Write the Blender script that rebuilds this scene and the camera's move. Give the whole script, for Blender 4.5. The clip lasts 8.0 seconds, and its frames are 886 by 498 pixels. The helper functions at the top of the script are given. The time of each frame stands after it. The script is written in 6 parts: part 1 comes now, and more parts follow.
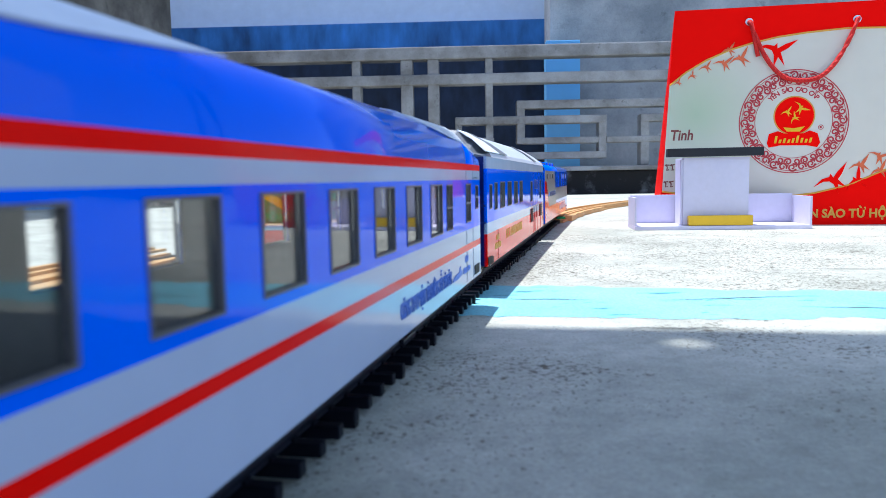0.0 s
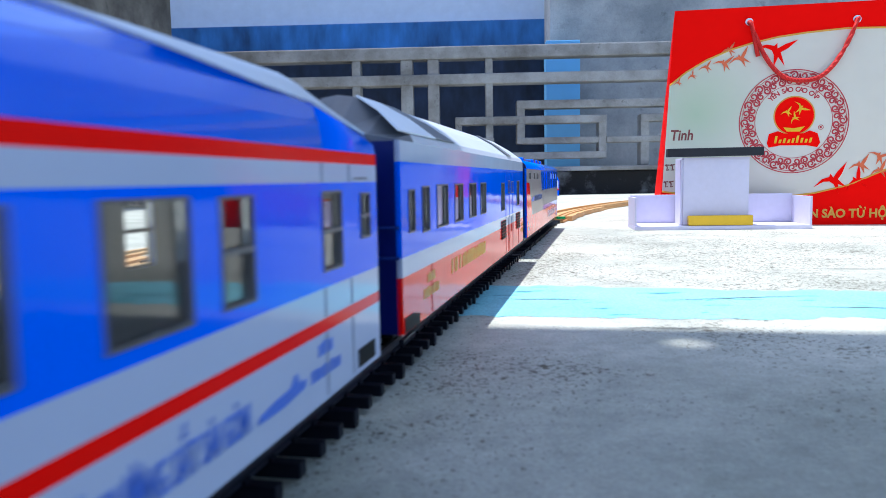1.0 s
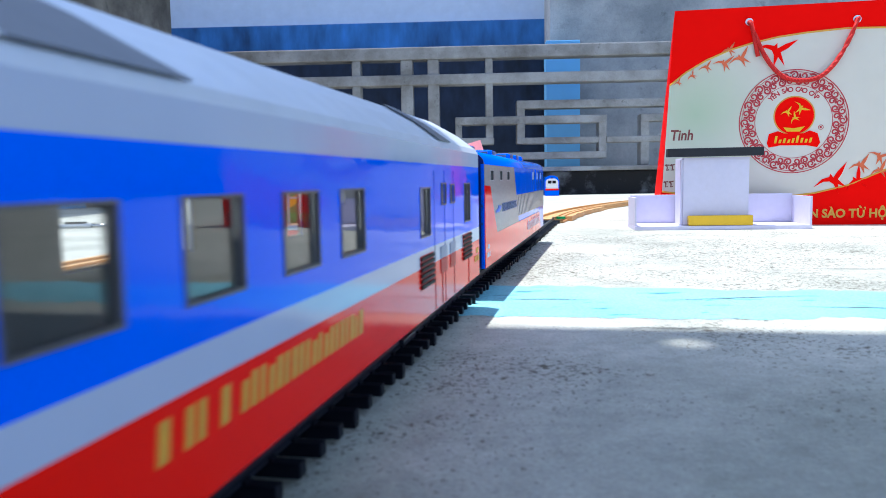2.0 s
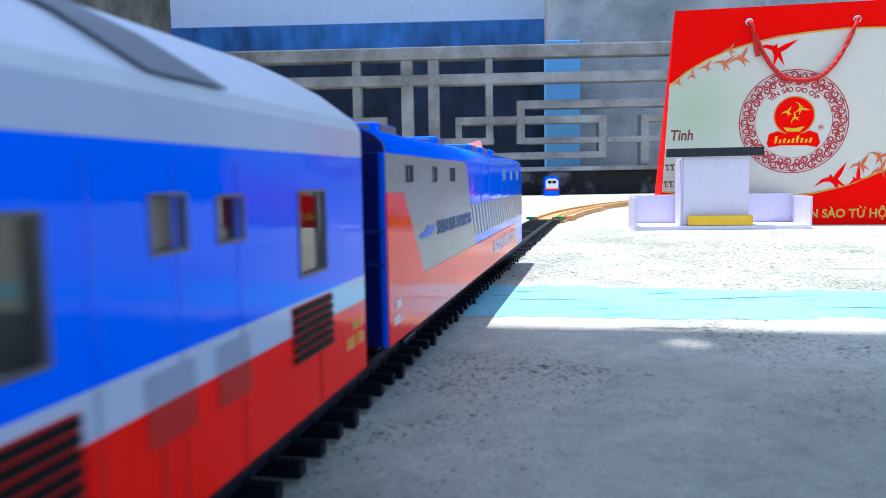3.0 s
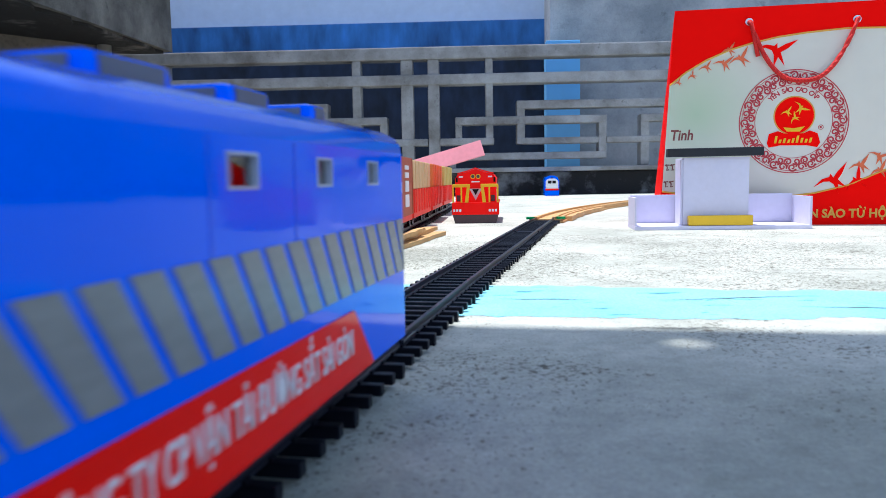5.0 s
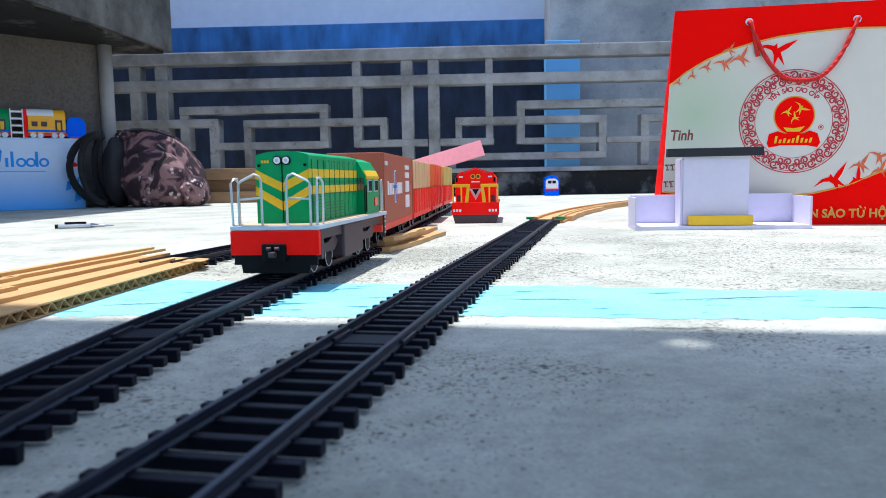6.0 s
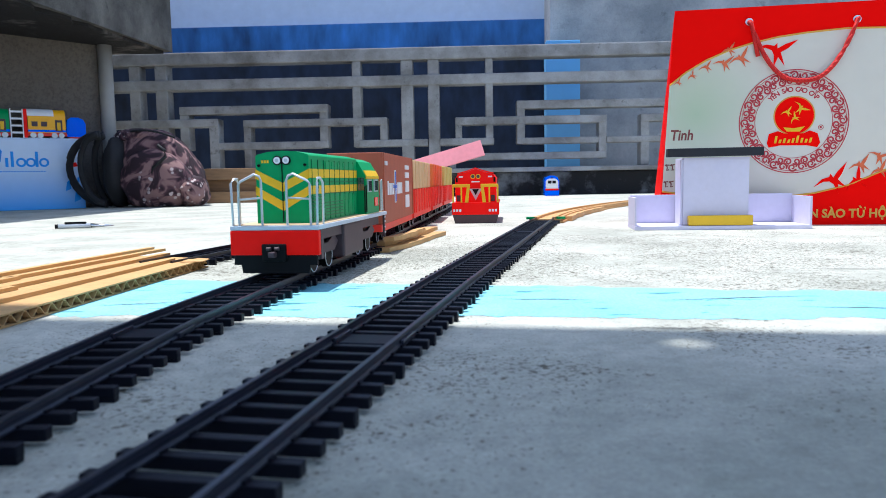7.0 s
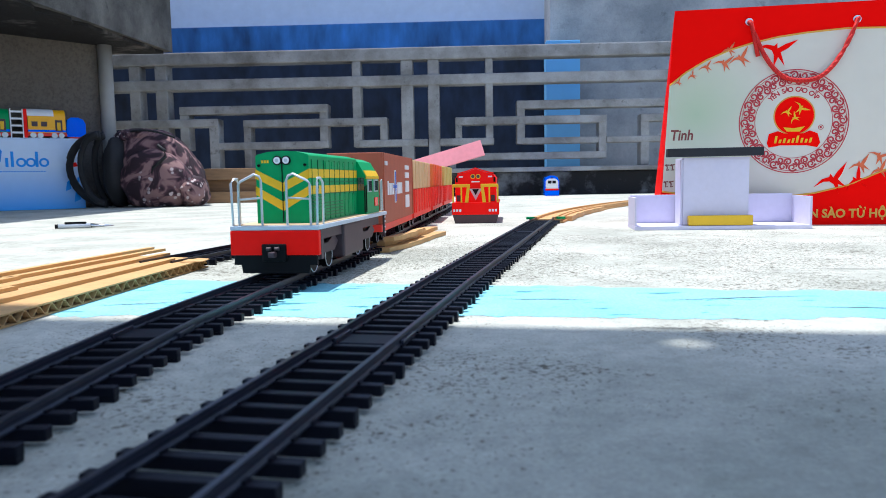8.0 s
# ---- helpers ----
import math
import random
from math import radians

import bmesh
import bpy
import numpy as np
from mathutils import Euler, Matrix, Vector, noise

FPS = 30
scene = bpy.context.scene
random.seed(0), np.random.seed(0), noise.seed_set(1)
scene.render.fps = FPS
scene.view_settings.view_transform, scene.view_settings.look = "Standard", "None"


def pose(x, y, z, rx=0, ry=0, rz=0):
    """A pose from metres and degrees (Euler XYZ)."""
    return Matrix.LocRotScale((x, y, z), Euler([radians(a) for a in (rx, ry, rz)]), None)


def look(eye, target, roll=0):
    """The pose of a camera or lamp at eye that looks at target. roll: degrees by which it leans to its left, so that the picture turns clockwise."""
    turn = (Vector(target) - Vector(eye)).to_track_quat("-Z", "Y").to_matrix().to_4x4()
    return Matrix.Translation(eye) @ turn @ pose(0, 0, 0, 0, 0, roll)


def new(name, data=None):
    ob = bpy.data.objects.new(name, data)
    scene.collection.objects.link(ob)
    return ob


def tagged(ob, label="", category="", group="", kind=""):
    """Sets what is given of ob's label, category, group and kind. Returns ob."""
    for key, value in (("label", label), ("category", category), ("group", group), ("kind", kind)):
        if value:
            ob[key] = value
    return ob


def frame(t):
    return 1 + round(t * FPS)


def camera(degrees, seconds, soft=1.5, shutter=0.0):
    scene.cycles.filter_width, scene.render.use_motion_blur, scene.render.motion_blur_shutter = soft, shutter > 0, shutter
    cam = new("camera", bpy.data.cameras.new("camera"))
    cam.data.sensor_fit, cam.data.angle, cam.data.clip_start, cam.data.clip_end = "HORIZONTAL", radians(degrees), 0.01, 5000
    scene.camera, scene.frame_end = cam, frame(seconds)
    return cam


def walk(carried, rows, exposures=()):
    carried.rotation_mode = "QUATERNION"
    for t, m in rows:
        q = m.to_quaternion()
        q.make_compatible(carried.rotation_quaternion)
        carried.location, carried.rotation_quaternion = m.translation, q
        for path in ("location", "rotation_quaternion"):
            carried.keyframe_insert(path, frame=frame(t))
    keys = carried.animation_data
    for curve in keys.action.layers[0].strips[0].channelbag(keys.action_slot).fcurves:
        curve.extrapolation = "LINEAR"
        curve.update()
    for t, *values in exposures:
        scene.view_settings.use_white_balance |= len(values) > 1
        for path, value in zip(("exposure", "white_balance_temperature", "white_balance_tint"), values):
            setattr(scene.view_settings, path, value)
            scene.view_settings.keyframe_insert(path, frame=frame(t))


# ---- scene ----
# ---- camera ----
cam = camera(62.2, 8.0, 0.6, 0.35)
EYE = (0.0, 0.0, 0.0431)
cam.data.dof.use_dof = True
cam.data.dof.focus_distance = 0.55
cam.data.dof.aperture_fstop = 42.0
VIEW = look(EYE, (0.0, 1.0, 0.0431 - 0.0940), -1.0)
walk(cam, [(0.0, VIEW), (8.0, VIEW)], [(0.0, 1.18, 5780, 10), (1.5, 1.25, 5780, 10), (3.5, 1.31, 5850, 10), (4.5, 1.17, 5820, 10), (6.0, 1.10, 5900, 11), (8.0, 1.10, 5900, 11)])

# ---- light ----
world = bpy.data.worlds.new("sky")
scene.world = world
world.use_nodes = True
wn = world.node_tree.nodes
sky = wn.new("ShaderNodeTexSky")
sky.sky_type = "NISHITA"
sky.sun_disc = False
sky.sun_elevation = radians(80)
sky.sun_rotation = radians(-40)
wn["Background"].inputs["Strength"].default_value = 0.13
world.node_tree.links.new(sky.outputs[0], wn["Background"].inputs["Color"])
sun_data = bpy.data.lights.new("sun", "SUN")
sun_data.energy, sun_data.angle, sun_data.color = 2.85, radians(0.55), (1.0, 0.96, 0.90)
sun = new("sun", sun_data)
SUN_FROM = Vector((-0.125, 0.10, 1.0))
sun.matrix_world = look(SUN_FROM * 5, (0, 0, 0))


# ---- material helpers ----
def mat(name, col, rough=0.6, metal=0.0, var=0.15, scale=60.0, bump=0.1, fine=6.0, coat=0.0, spec=0.5, dirt=None, stretch=(1, 1, 1)):
    """A surface with colour variation at two scales and fine relief."""
    m = bpy.data.materials.new(name)
    m.use_nodes = True
    nt = m.node_tree
    n, l = nt.nodes, nt.links
    b = n["Principled BSDF"]
    b.inputs["Roughness"].default_value = rough
    b.inputs["Metallic"].default_value = metal
    b.inputs["Coat Weight"].default_value = coat
    b.inputs["Specular IOR Level"].default_value = spec
    tc = n.new("ShaderNodeTexCoord")
    mp = n.new("ShaderNodeMapping")
    mp.inputs["Scale"].default_value = stretch
    l.new(tc.outputs["Object"], mp.inputs["Vector"])
    big = n.new("ShaderNodeTexNoise")
    big.inputs["Scale"].default_value, big.inputs["Detail"].default_value = scale, 5
    small = n.new("ShaderNodeTexNoise")
    small.inputs["Scale"].default_value, small.inputs["Detail"].default_value = scale * fine, 4
    l.new(mp.outputs[0], big.inputs["Vector"])
    l.new(mp.outputs[0], small.inputs["Vector"])
    add = n.new("ShaderNodeMath")
    add.operation = "ADD"
    l.new(big.outputs["Fac"], add.inputs[0])
    l.new(small.outputs["Fac"], add.inputs[1])
    ramp = n.new("ShaderNodeMapRange")
    ramp.inputs["From Min"].default_value, ramp.inputs["From Max"].default_value = 0.65, 1.35
    l.new(add.outputs[0], ramp.inputs["Value"])
    mix = n.new("ShaderNodeMix")
    mix.data_type = "RGBA"
    dark = dirt if dirt else tuple(c * (1 - var) for c in col)
    lite = tuple(min(1.0, c * (1 + var * 0.6)) for c in col)
    mix.inputs["A"].default_value = (*dark, 1)
    mix.inputs["B"].default_value = (*lite, 1)
    l.new(ramp.outputs[0], mix.inputs["Factor"])
    l.new(mix.outputs["Result"], b.inputs["Base Color"])
    if bump:
        bp = n.new("ShaderNodeBump")
        bp.inputs["Strength"].default_value = bump
        bp.inputs["Distance"].default_value = 0.3 / (scale * fine)
        l.new(small.outputs["Fac"], bp.inputs["Height"])
        l.new(bp.outputs[0], b.inputs["Normal"])
    return m


def glass_mat(name, tint, rough=0.03):
    m = bpy.data.materials.new(name)
    m.use_nodes = True
    b = m.node_tree.nodes["Principled BSDF"]
    b.inputs["Base Color"].default_value = (*tint, 1)
    b.inputs["Roughness"].default_value = rough
    b.inputs["IOR"].default_value = 2.0
    b.inputs["Specular IOR Level"].default_value = 0.7
    return m


def concrete(name, a, c, speck=0.5, scale=9.0, lo=0.32, hi=0.68, pits=(0.355, 0.405), relief=0.5, speck_scale=13, worn=(), grainy=0.62):
    """Weathered cement: blotches, fine grain, dark pits and a rough relief."""
    m = mat(name, c, 0.85, 0, 0.2, scale, 0.0)
    nt = m.node_tree
    n, l = nt.nodes, nt.links
    b = n["Principled BSDF"]
    tc = n.new("ShaderNodeTexCoord")
    blot = n.new("ShaderNodeTexNoise")
    blot.inputs["Scale"].default_value, blot.inputs["Detail"].default_value = scale, 8
    blot.inputs["Roughness"].default_value = 0.65
    grain = n.new("ShaderNodeTexNoise")
    grain.inputs["Scale"].default_value, grain.inputs["Detail"].default_value = scale * 55, 6
    grain.inputs["Roughness"].default_value = 0.7
    pit = n.new("ShaderNodeTexNoise")
    pit.inputs["Scale"].default_value, pit.inputs["Detail"].default_value = scale * speck_scale, 6
    pit.inputs["Roughness"].default_value = 0.72
    for t in (blot, grain, pit):
        l.new(tc.outputs["Object"], t.inputs["Vector"])
    r1 = n.new("ShaderNodeMapRange")
    r1.inputs["From Min"].default_value, r1.inputs["From Max"].default_value = lo, hi
    l.new(blot.outputs["Fac"], r1.inputs["Value"])
    mx = n.new("ShaderNodeMix")
    mx.data_type = "RGBA"
    mx.inputs["A"].default_value, mx.inputs["B"].default_value = (*a, 1), (*c, 1)
    l.new(r1.outputs[0], mx.inputs["Factor"])
    r2 = n.new("ShaderNodeMapRange")
    r2.inputs["From Min"].default_value, r2.inputs["From Max"].default_value = 0.32, 0.55
    r2.inputs["To Min"].default_value = grainy
    l.new(grain.outputs["Fac"], r2.inputs["Value"])
    r3 = n.new("ShaderNodeMapRange")
    r3.inputs["From Min"].default_value, r3.inputs["From Max"].default_value = pits
    r3.inputs["To Min"].default_value = 1 - speck
    l.new(pit.outputs["Fac"], r3.inputs["Value"])
    # the pits come in clusters
    zone = n.new("ShaderNodeTexNoise")
    zone.inputs["Scale"].default_value, zone.inputs["Detail"].default_value = scale * 1.6, 4
    l.new(tc.outputs["Object"], zone.inputs["Vector"])
    r4 = n.new("ShaderNodeMapRange")
    r4.inputs["From Min"].default_value, r4.inputs["From Max"].default_value = 0.50, 0.63
    r4.inputs["To Min"].default_value = 0.06
    l.new(zone.outputs["Fac"], r4.inputs["Value"])
    extent = r4.outputs[0]
    for (wx, wy), reach, dirt in worn:
        # a worn, pitted patch: centre, reach and amount of grime
        off = n.new("ShaderNodeVectorMath")
        off.operation = "DISTANCE"
        off.inputs[1].default_value = (wx, wy, 0)
        l.new(tc.outputs["Object"], off.inputs[0])
        near = n.new("ShaderNodeMapRange")
        near.inputs["From Min"].default_value, near.inputs["From Max"].default_value = reach * 0.2, reach
        near.inputs["To Min"].default_value, near.inputs["To Max"].default_value = 1.0, 0.0
        l.new(off.outputs["Value"], near.inputs["Value"])
        rag = n.new("ShaderNodeMath")
        rag.operation = "MULTIPLY_ADD"
        rag.use_clamp = True
        l.new(near.outputs[0], rag.inputs[0])
        l.new(blot.outputs["Fac"], rag.inputs[1])
        l.new(extent, rag.inputs[2])
        extent = rag.outputs[0]
        soil_shade = n.new("ShaderNodeMath")
        soil_shade.operation = "MULTIPLY"
        soil_shade.inputs[1].default_value = dirt
        l.new(near.outputs[0], soil_shade.inputs[0])
        grime = n.new("ShaderNodeMix")
        grime.data_type = "RGBA"
        l.new(soil_shade.outputs[0], grime.inputs["Factor"])
        l.new(mx.outputs["Result"], grime.inputs["A"])
        grime.inputs["B"].default_value = (0.16, 0.18, 0.125, 1)
        mx = grime
    gate = n.new("ShaderNodeMix")
    gate.data_type = "FLOAT"
    gate.inputs[2].default_value = 1.0
    l.new(extent, gate.inputs[0])
    l.new(r3.outputs[0], gate.inputs[3])
    mul = n.new("ShaderNodeMath")
    mul.operation = "MULTIPLY"
    l.new(r2.outputs[0], mul.inputs[0])
    l.new(gate.outputs[0], mul.inputs[1])
    dark = n.new("ShaderNodeMix")
    dark.data_type, dark.blend_type = "RGBA", "MULTIPLY"
    dark.inputs["Factor"].default_value = 1.0
    l.new(mx.outputs["Result"], dark.inputs["A"])
    l.new(mul.outputs[0], dark.inputs["B"])
    l.new(dark.outputs["Result"], b.inputs["Base Color"])
    bp = n.new("ShaderNodeBump")
    bp.inputs["Strength"].default_value, bp.inputs["Distance"].default_value = relief, 0.02 / scale
    l.new(mul.outputs[0], bp.inputs["Height"])
    l.new(bp.outputs[0], b.inputs["Normal"])
    return m


def floor_cement(name):
    """Trowelled cement: smooth blotches, sandy grain, pits of uneven size in clusters, a few soiled spots, painted
    shade near the camera.
    """
    m = bpy.data.materials.new(name)
    m.use_nodes = True
    n, l = m.node_tree.nodes, m.node_tree.links
    b = n["Principled BSDF"]
    b.inputs["Roughness"].default_value = 0.85
    b.inputs["Specular IOR Level"].default_value = 0.25
    tc = n.new("ShaderNodeTexCoord")

    def field(scale, detail, rough=0.55, warp=0.0):
        t = n.new("ShaderNodeTexNoise")
        t.inputs["Scale"].default_value, t.inputs["Detail"].default_value = scale, detail
        t.inputs["Roughness"].default_value, t.inputs["Distortion"].default_value = rough, warp
        l.new(tc.outputs["Object"], t.inputs["Vector"])
        return t.outputs["Fac"]

    def spread(value, a, c, lo, hi):
        r = n.new("ShaderNodeMapRange")
        for key, v in zip(("From Min", "From Max", "To Min", "To Max"), (a, c, lo, hi)):
            r.inputs[key].default_value = v
        l.new(value, r.inputs["Value"])
        return r.outputs[0]

    def calc(op, p, q):
        k = n.new("ShaderNodeMath")
        k.operation = op
        for slot, v in zip(k.inputs, (p, q)):
            if isinstance(v, float):
                slot.default_value = v
            else:
                l.new(v, slot)
        return k.outputs[0]

    def blend(fac, p, q, kind="MIX"):
        k = n.new("ShaderNodeMix")
        k.data_type, k.blend_type = "RGBA", kind
        for slot, v in ((k.inputs["Factor"], fac), (k.inputs["A"], p), (k.inputs["B"], q)):
            if isinstance(v, float):
                slot.default_value = v
            elif isinstance(v, tuple):
                slot.default_value = (*v, 1)
            else:
                l.new(v, slot)
        return k.outputs["Result"]

    col = blend(spread(field(13.0, 7, 0.6, 0.4), 0.34, 0.66, 0.0, 1.0), (0.350, 0.358, 0.300), (0.530, 0.528, 0.450))
    col = blend(spread(field(34.0, 5, 0.6, 0.6), 0.60, 0.74, 0.0, 0.30), col, (0.24, 0.27, 0.19))
    # shade painted into the floor colour close to the camera, broken up by noise
    soil_shade = n.new("ShaderNodeVectorMath")
    soil_shade.operation = "DISTANCE"
    soil_shade.inputs[1].default_value = (0.03, 0.02, 0)
    l.new(tc.outputs["Object"], soil_shade.inputs[0])
    col = blend(calc("MULTIPLY", spread(soil_shade.outputs["Value"], 0.07, 0.17, 0.70, 0.0), spread(field(21.0, 5, 0.6, 0.5), 0.30, 0.62, 0.35, 1.0)), col, (0.205, 0.222, 0.180))
    grain = calc("MULTIPLY", spread(field(150.0, 6, 0.68), 0.30, 0.70, 0.80, 1.13), spread(field(1100.0, 3), 0.28, 0.72, 0.84, 1.12))
    zone = field(17.0, 4, 0.6, 0.5)
    for (wx, wy), reach, more in (((0.012, 0.150), 0.055, 0.12), ((-0.090, 0.125), 0.060, 0.14), ((0.14, 0.42), 0.26, 0.21), ((-0.05, 0.40), 0.14, 0.20)):
        # where the cement has worn open
        away = n.new("ShaderNodeVectorMath")
        away.operation = "DISTANCE"
        away.inputs[1].default_value = (wx, wy, 0)
        l.new(tc.outputs["Object"], away.inputs[0])
        zone = calc("ADD", zone, spread(away.outputs["Value"], reach * 0.25, reach, more, 0.0))
    coarse = calc("SUBTRACT", spread(zone, 0.42, 0.72, 0.225, 0.415), field(330.0, 3, 0.5, 0.3))
    small = calc("SUBTRACT", spread(zone, 0.38, 0.68, 0.265, 0.445), field(760.0, 3, 0.5))
    pits = calc("MAXIMUM", spread(coarse, -0.015, 0.045, 0.0, 1.0), spread(small, -0.015, 0.05, 0.0, 0.85))
    col = blend(1.0, col, grain, "MULTIPLY")
    col = blend(calc("MULTIPLY", pits, 0.88), col, (0.080, 0.068, 0.045))
    l.new(col, b.inputs["Base Color"])
    bp = n.new("ShaderNodeBump")
    bp.inputs["Strength"].default_value, bp.inputs["Distance"].default_value = 0.35, 0.0009
    l.new(calc("SUBTRACT", grain, pits), bp.inputs["Height"])
    l.new(bp.outputs[0], b.inputs["Normal"])
    return m


# ---- mesh helpers ----
def bm_box(bm, x0, x1, y0, y1, z0, z1, bev=0.0):
    made = bmesh.ops.create_cube(bm, size=1.0)["verts"]
    for v in made:
        v.co = Vector(((x0 + x1) / 2 + v.co.x * (x1 - x0), (y0 + y1) / 2 + v.co.y * (y1 - y0), (z0 + z1) / 2 + v.co.z * (z1 - z0)))
    if bev:
        edges = {e for v in made for e in v.link_edges}
        bmesh.ops.bevel(bm, geom=list(edges), offset=bev, segments=2, affect="EDGES", profile=0.6)
    return bm


def box(x0, x1, y0, y1, z0, z1, bev=0.0):
    return bm_box(bmesh.new(), x0, x1, y0, y1, z0, z1, bev)


def bm_cyl(bm, p, q, r, seg=10, r2=None):
    p, q = Vector(p), Vector(q)
    m = Matrix.Translation((p + q) / 2) @ (q - p).to_track_quat("Z", "Y").to_matrix().to_4x4()
    bmesh.ops.create_cone(bm, cap_ends=True, segments=seg, radius1=r, radius2=r if r2 is None else r2, depth=(q - p).length, matrix=m)
    return bm


def cyl(p, q, r, seg=10, r2=None):
    return bm_cyl(bmesh.new(), p, q, r, seg, r2)


def tube(points, r, seg=8):
    """A round bar bent along the points."""
    bm = bmesh.new()
    rings = []
    pts = [Vector(p) for p in points]
    for i, p in enumerate(pts):
        d = (pts[min(i + 1, len(pts) - 1)] - pts[max(i - 1, 0)]).normalized()
        up = Vector((0, 0, 1)) if abs(d.z) < 0.9 else Vector((0, 1, 0))
        a = d.cross(up).normalized()
        b = d.cross(a).normalized()
        rings.append([bm.verts.new(p + r * (math.cos(k * math.tau / seg) * a + math.sin(k * math.tau / seg) * b)) for k in range(seg)])
    for s, t in zip(rings, rings[1:]):
        for k in range(seg):
            bm.faces.new((s[k], s[(k + 1) % seg], t[(k + 1) % seg], t[k]))
    bm.faces.new(rings[0][::-1])
    bm.faces.new(rings[-1])
    return bm


def prism(outline, a0, a1, axis="y"):
    """A closed outline drawn out along an axis. Outline pairs: (x, z) along y, (y, z) along x, (x, y) along z."""
    bm = bmesh.new()
    put = {"y": lambda p, a: (p[0], a, p[1]), "x": lambda p, a: (a, p[0], p[1]), "z": lambda p, a: (p[0], p[1], a)}[axis]
    s = [bm.verts.new(put(p, a0)) for p in outline]
    t = [bm.verts.new(put(p, a1)) for p in outline]
    n = len(outline)
    for i in range(n):
        bm.faces.new((s[i], s[(i + 1) % n], t[(i + 1) % n], t[i]))
    bm.faces.new(s[::-1])
    bm.faces.new(t)
    bmesh.ops.recalc_face_normals(bm, faces=bm.faces)
    return bm


def part(name, bm, material, parent=None, label="", smooth=False):
    me = bpy.data.meshes.new(name)
    bm.normal_update()
    bm.to_mesh(me)
    bm.free()
    me.materials.append(material)
    if smooth:
        me.polygons.foreach_set("use_smooth", [True] * len(me.polygons))
    ob = new(name, me)
    if parent:
        ob.parent = parent
    if label:
        ob["label"] = label
    return ob


def thing(name, label, category, group="", kind="", m=None):
    e = new(name)
    e.empty_display_size = 0.01
    if m is not None:
        e.matrix_world = m
    return tagged(e, label, category, group, kind)


def setting(name, bm, material, label="", category="", smooth=False):
    return tagged(part(name, bm, material, None, "", smooth), label, category, "", "structure")


def words(name, text, size, material, parent, m, label="", depth=0.00015, align="LEFT", shear=0.0, width=None, bold=0.0):
    """Raised lettering lying in the plane of m (x along the line, y up)."""
    cu = bpy.data.curves.new(name, "FONT")
    cu.body, cu.size, cu.extrude, cu.align_x, cu.shear = text, size, depth, align, shear
    cu.resolution_u, cu.offset = 3, bold
    tmp = bpy.data.objects.new(name, cu)
    me = bpy.data.meshes.new_from_object(tmp)
    bpy.data.objects.remove(tmp)
    if width and len(me.vertices):
        xs = [v.co.x for v in me.vertices]
        k = width / (max(xs) - min(xs))
        for v in me.vertices:
            v.co.x *= k
    me.name = name
    me.materials.clear()
    me.materials.append(material)
    ob = new(name, me)
    ob.parent = parent
    ob.matrix_basis = m
    if label:
        ob["label"] = label
    return ob


# ---- materials ----
M_FLOOR = floor_cement("floor_cement")
M_FENCE = concrete("fence_cement", (0.14, 0.132, 0.122), (0.335, 0.34, 0.34), 0.45, 9.0, 0.34, 0.62, (0.36, 0.44), 0.5, 9, (), 0.82)
M_GREYWALL = concrete("grey_render", (0.24, 0.26, 0.265), (0.56, 0.56, 0.545), 0.3, 3.5, 0.36, 0.66, (0.36, 0.44), 0.4, 6, (), 0.88)
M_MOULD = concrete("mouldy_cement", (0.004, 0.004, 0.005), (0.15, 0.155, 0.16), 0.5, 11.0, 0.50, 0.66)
M_SLAB = concrete("slab_cement", (0.045, 0.042, 0.038), (0.185, 0.175, 0.155), 0.5, 8.0, 0.36, 0.64, (0.36, 0.44), 0.5, 7)
# the near-black tone holds the underside's shade, the pale tone its flaking
M_SOFFIT = concrete("shaded_soffit", (0.010, 0.008, 0.007), (0.30, 0.27, 0.24), 0.5, 4.5, 0.52, 0.66, (0.36, 0.44), 0.8, 9)
M_TAUPE = concrete("taupe_render", (0.125, 0.103, 0.082), (0.165, 0.142, 0.115), 0.15, 3.0)
M_WHITEWALL = mat("white_wall", (0.66, 0.74, 0.87), 0.8, 0, 0.08, 2.0, 0.05, 20)
M_BLUEWALL = mat("worn_blue_paint", (0.05, 0.20, 0.51), 0.75, 0, 0.7, 5.0, 0.1, 5, stretch=(1, 1, 0.35))
M_NAVYSHADE = mat("navy_fence_shade", (0.012, 0.024, 0.054), 0.8, 0, 0.85, 6.0, 0.1, 5, stretch=(1, 1, 0.5))
M_CYANWALL = mat("light_blue_paint", (0.16, 0.46, 0.80), 0.7, 0, 0.08, 4.0, 0.05)
M_PIPE = mat("grey_pvc", (0.34, 0.32, 0.28), 0.5, 0, 0.12, 8.0, 0.02)
M_TRACK = mat("black_sleeper_plastic", (0.006, 0.007, 0.012), 0.42, 0, 0.3, 150, 0.1, spec=0.11)
M_RAIL = mat("blackened_rail", (0.016, 0.018, 0.028), 0.32, 0.0, 0.3, 120, 0.05, spec=0.4)
M_CARD = mat("corrugated_card", (0.53, 0.31, 0.12), 0.85, 0, 0.14, 60, 0.2, 5)
M_CARDSHADE = mat("card_shade", (0.10, 0.042, 0.012), 0.9, 0, 0.2, 90, 0.1)
M_STICK = mat("pale_wood_stick", (0.56, 0.32, 0.115), 0.6, 0, 0.2, 40, 0.15, 6, stretch=(1, 0.1, 1))
M_BLUE = mat("train_blue", (0.0, 0.135, 0.98), 0.06, 0, 0.05, 12, 0.03, 5, spec=0.13)
M_ROOFBLUE = mat("coach_roof_blue_film", (0.0, 0.125, 0.95), 0.07, 0, 0.05, 12, 0.02, 8, spec=0.35)
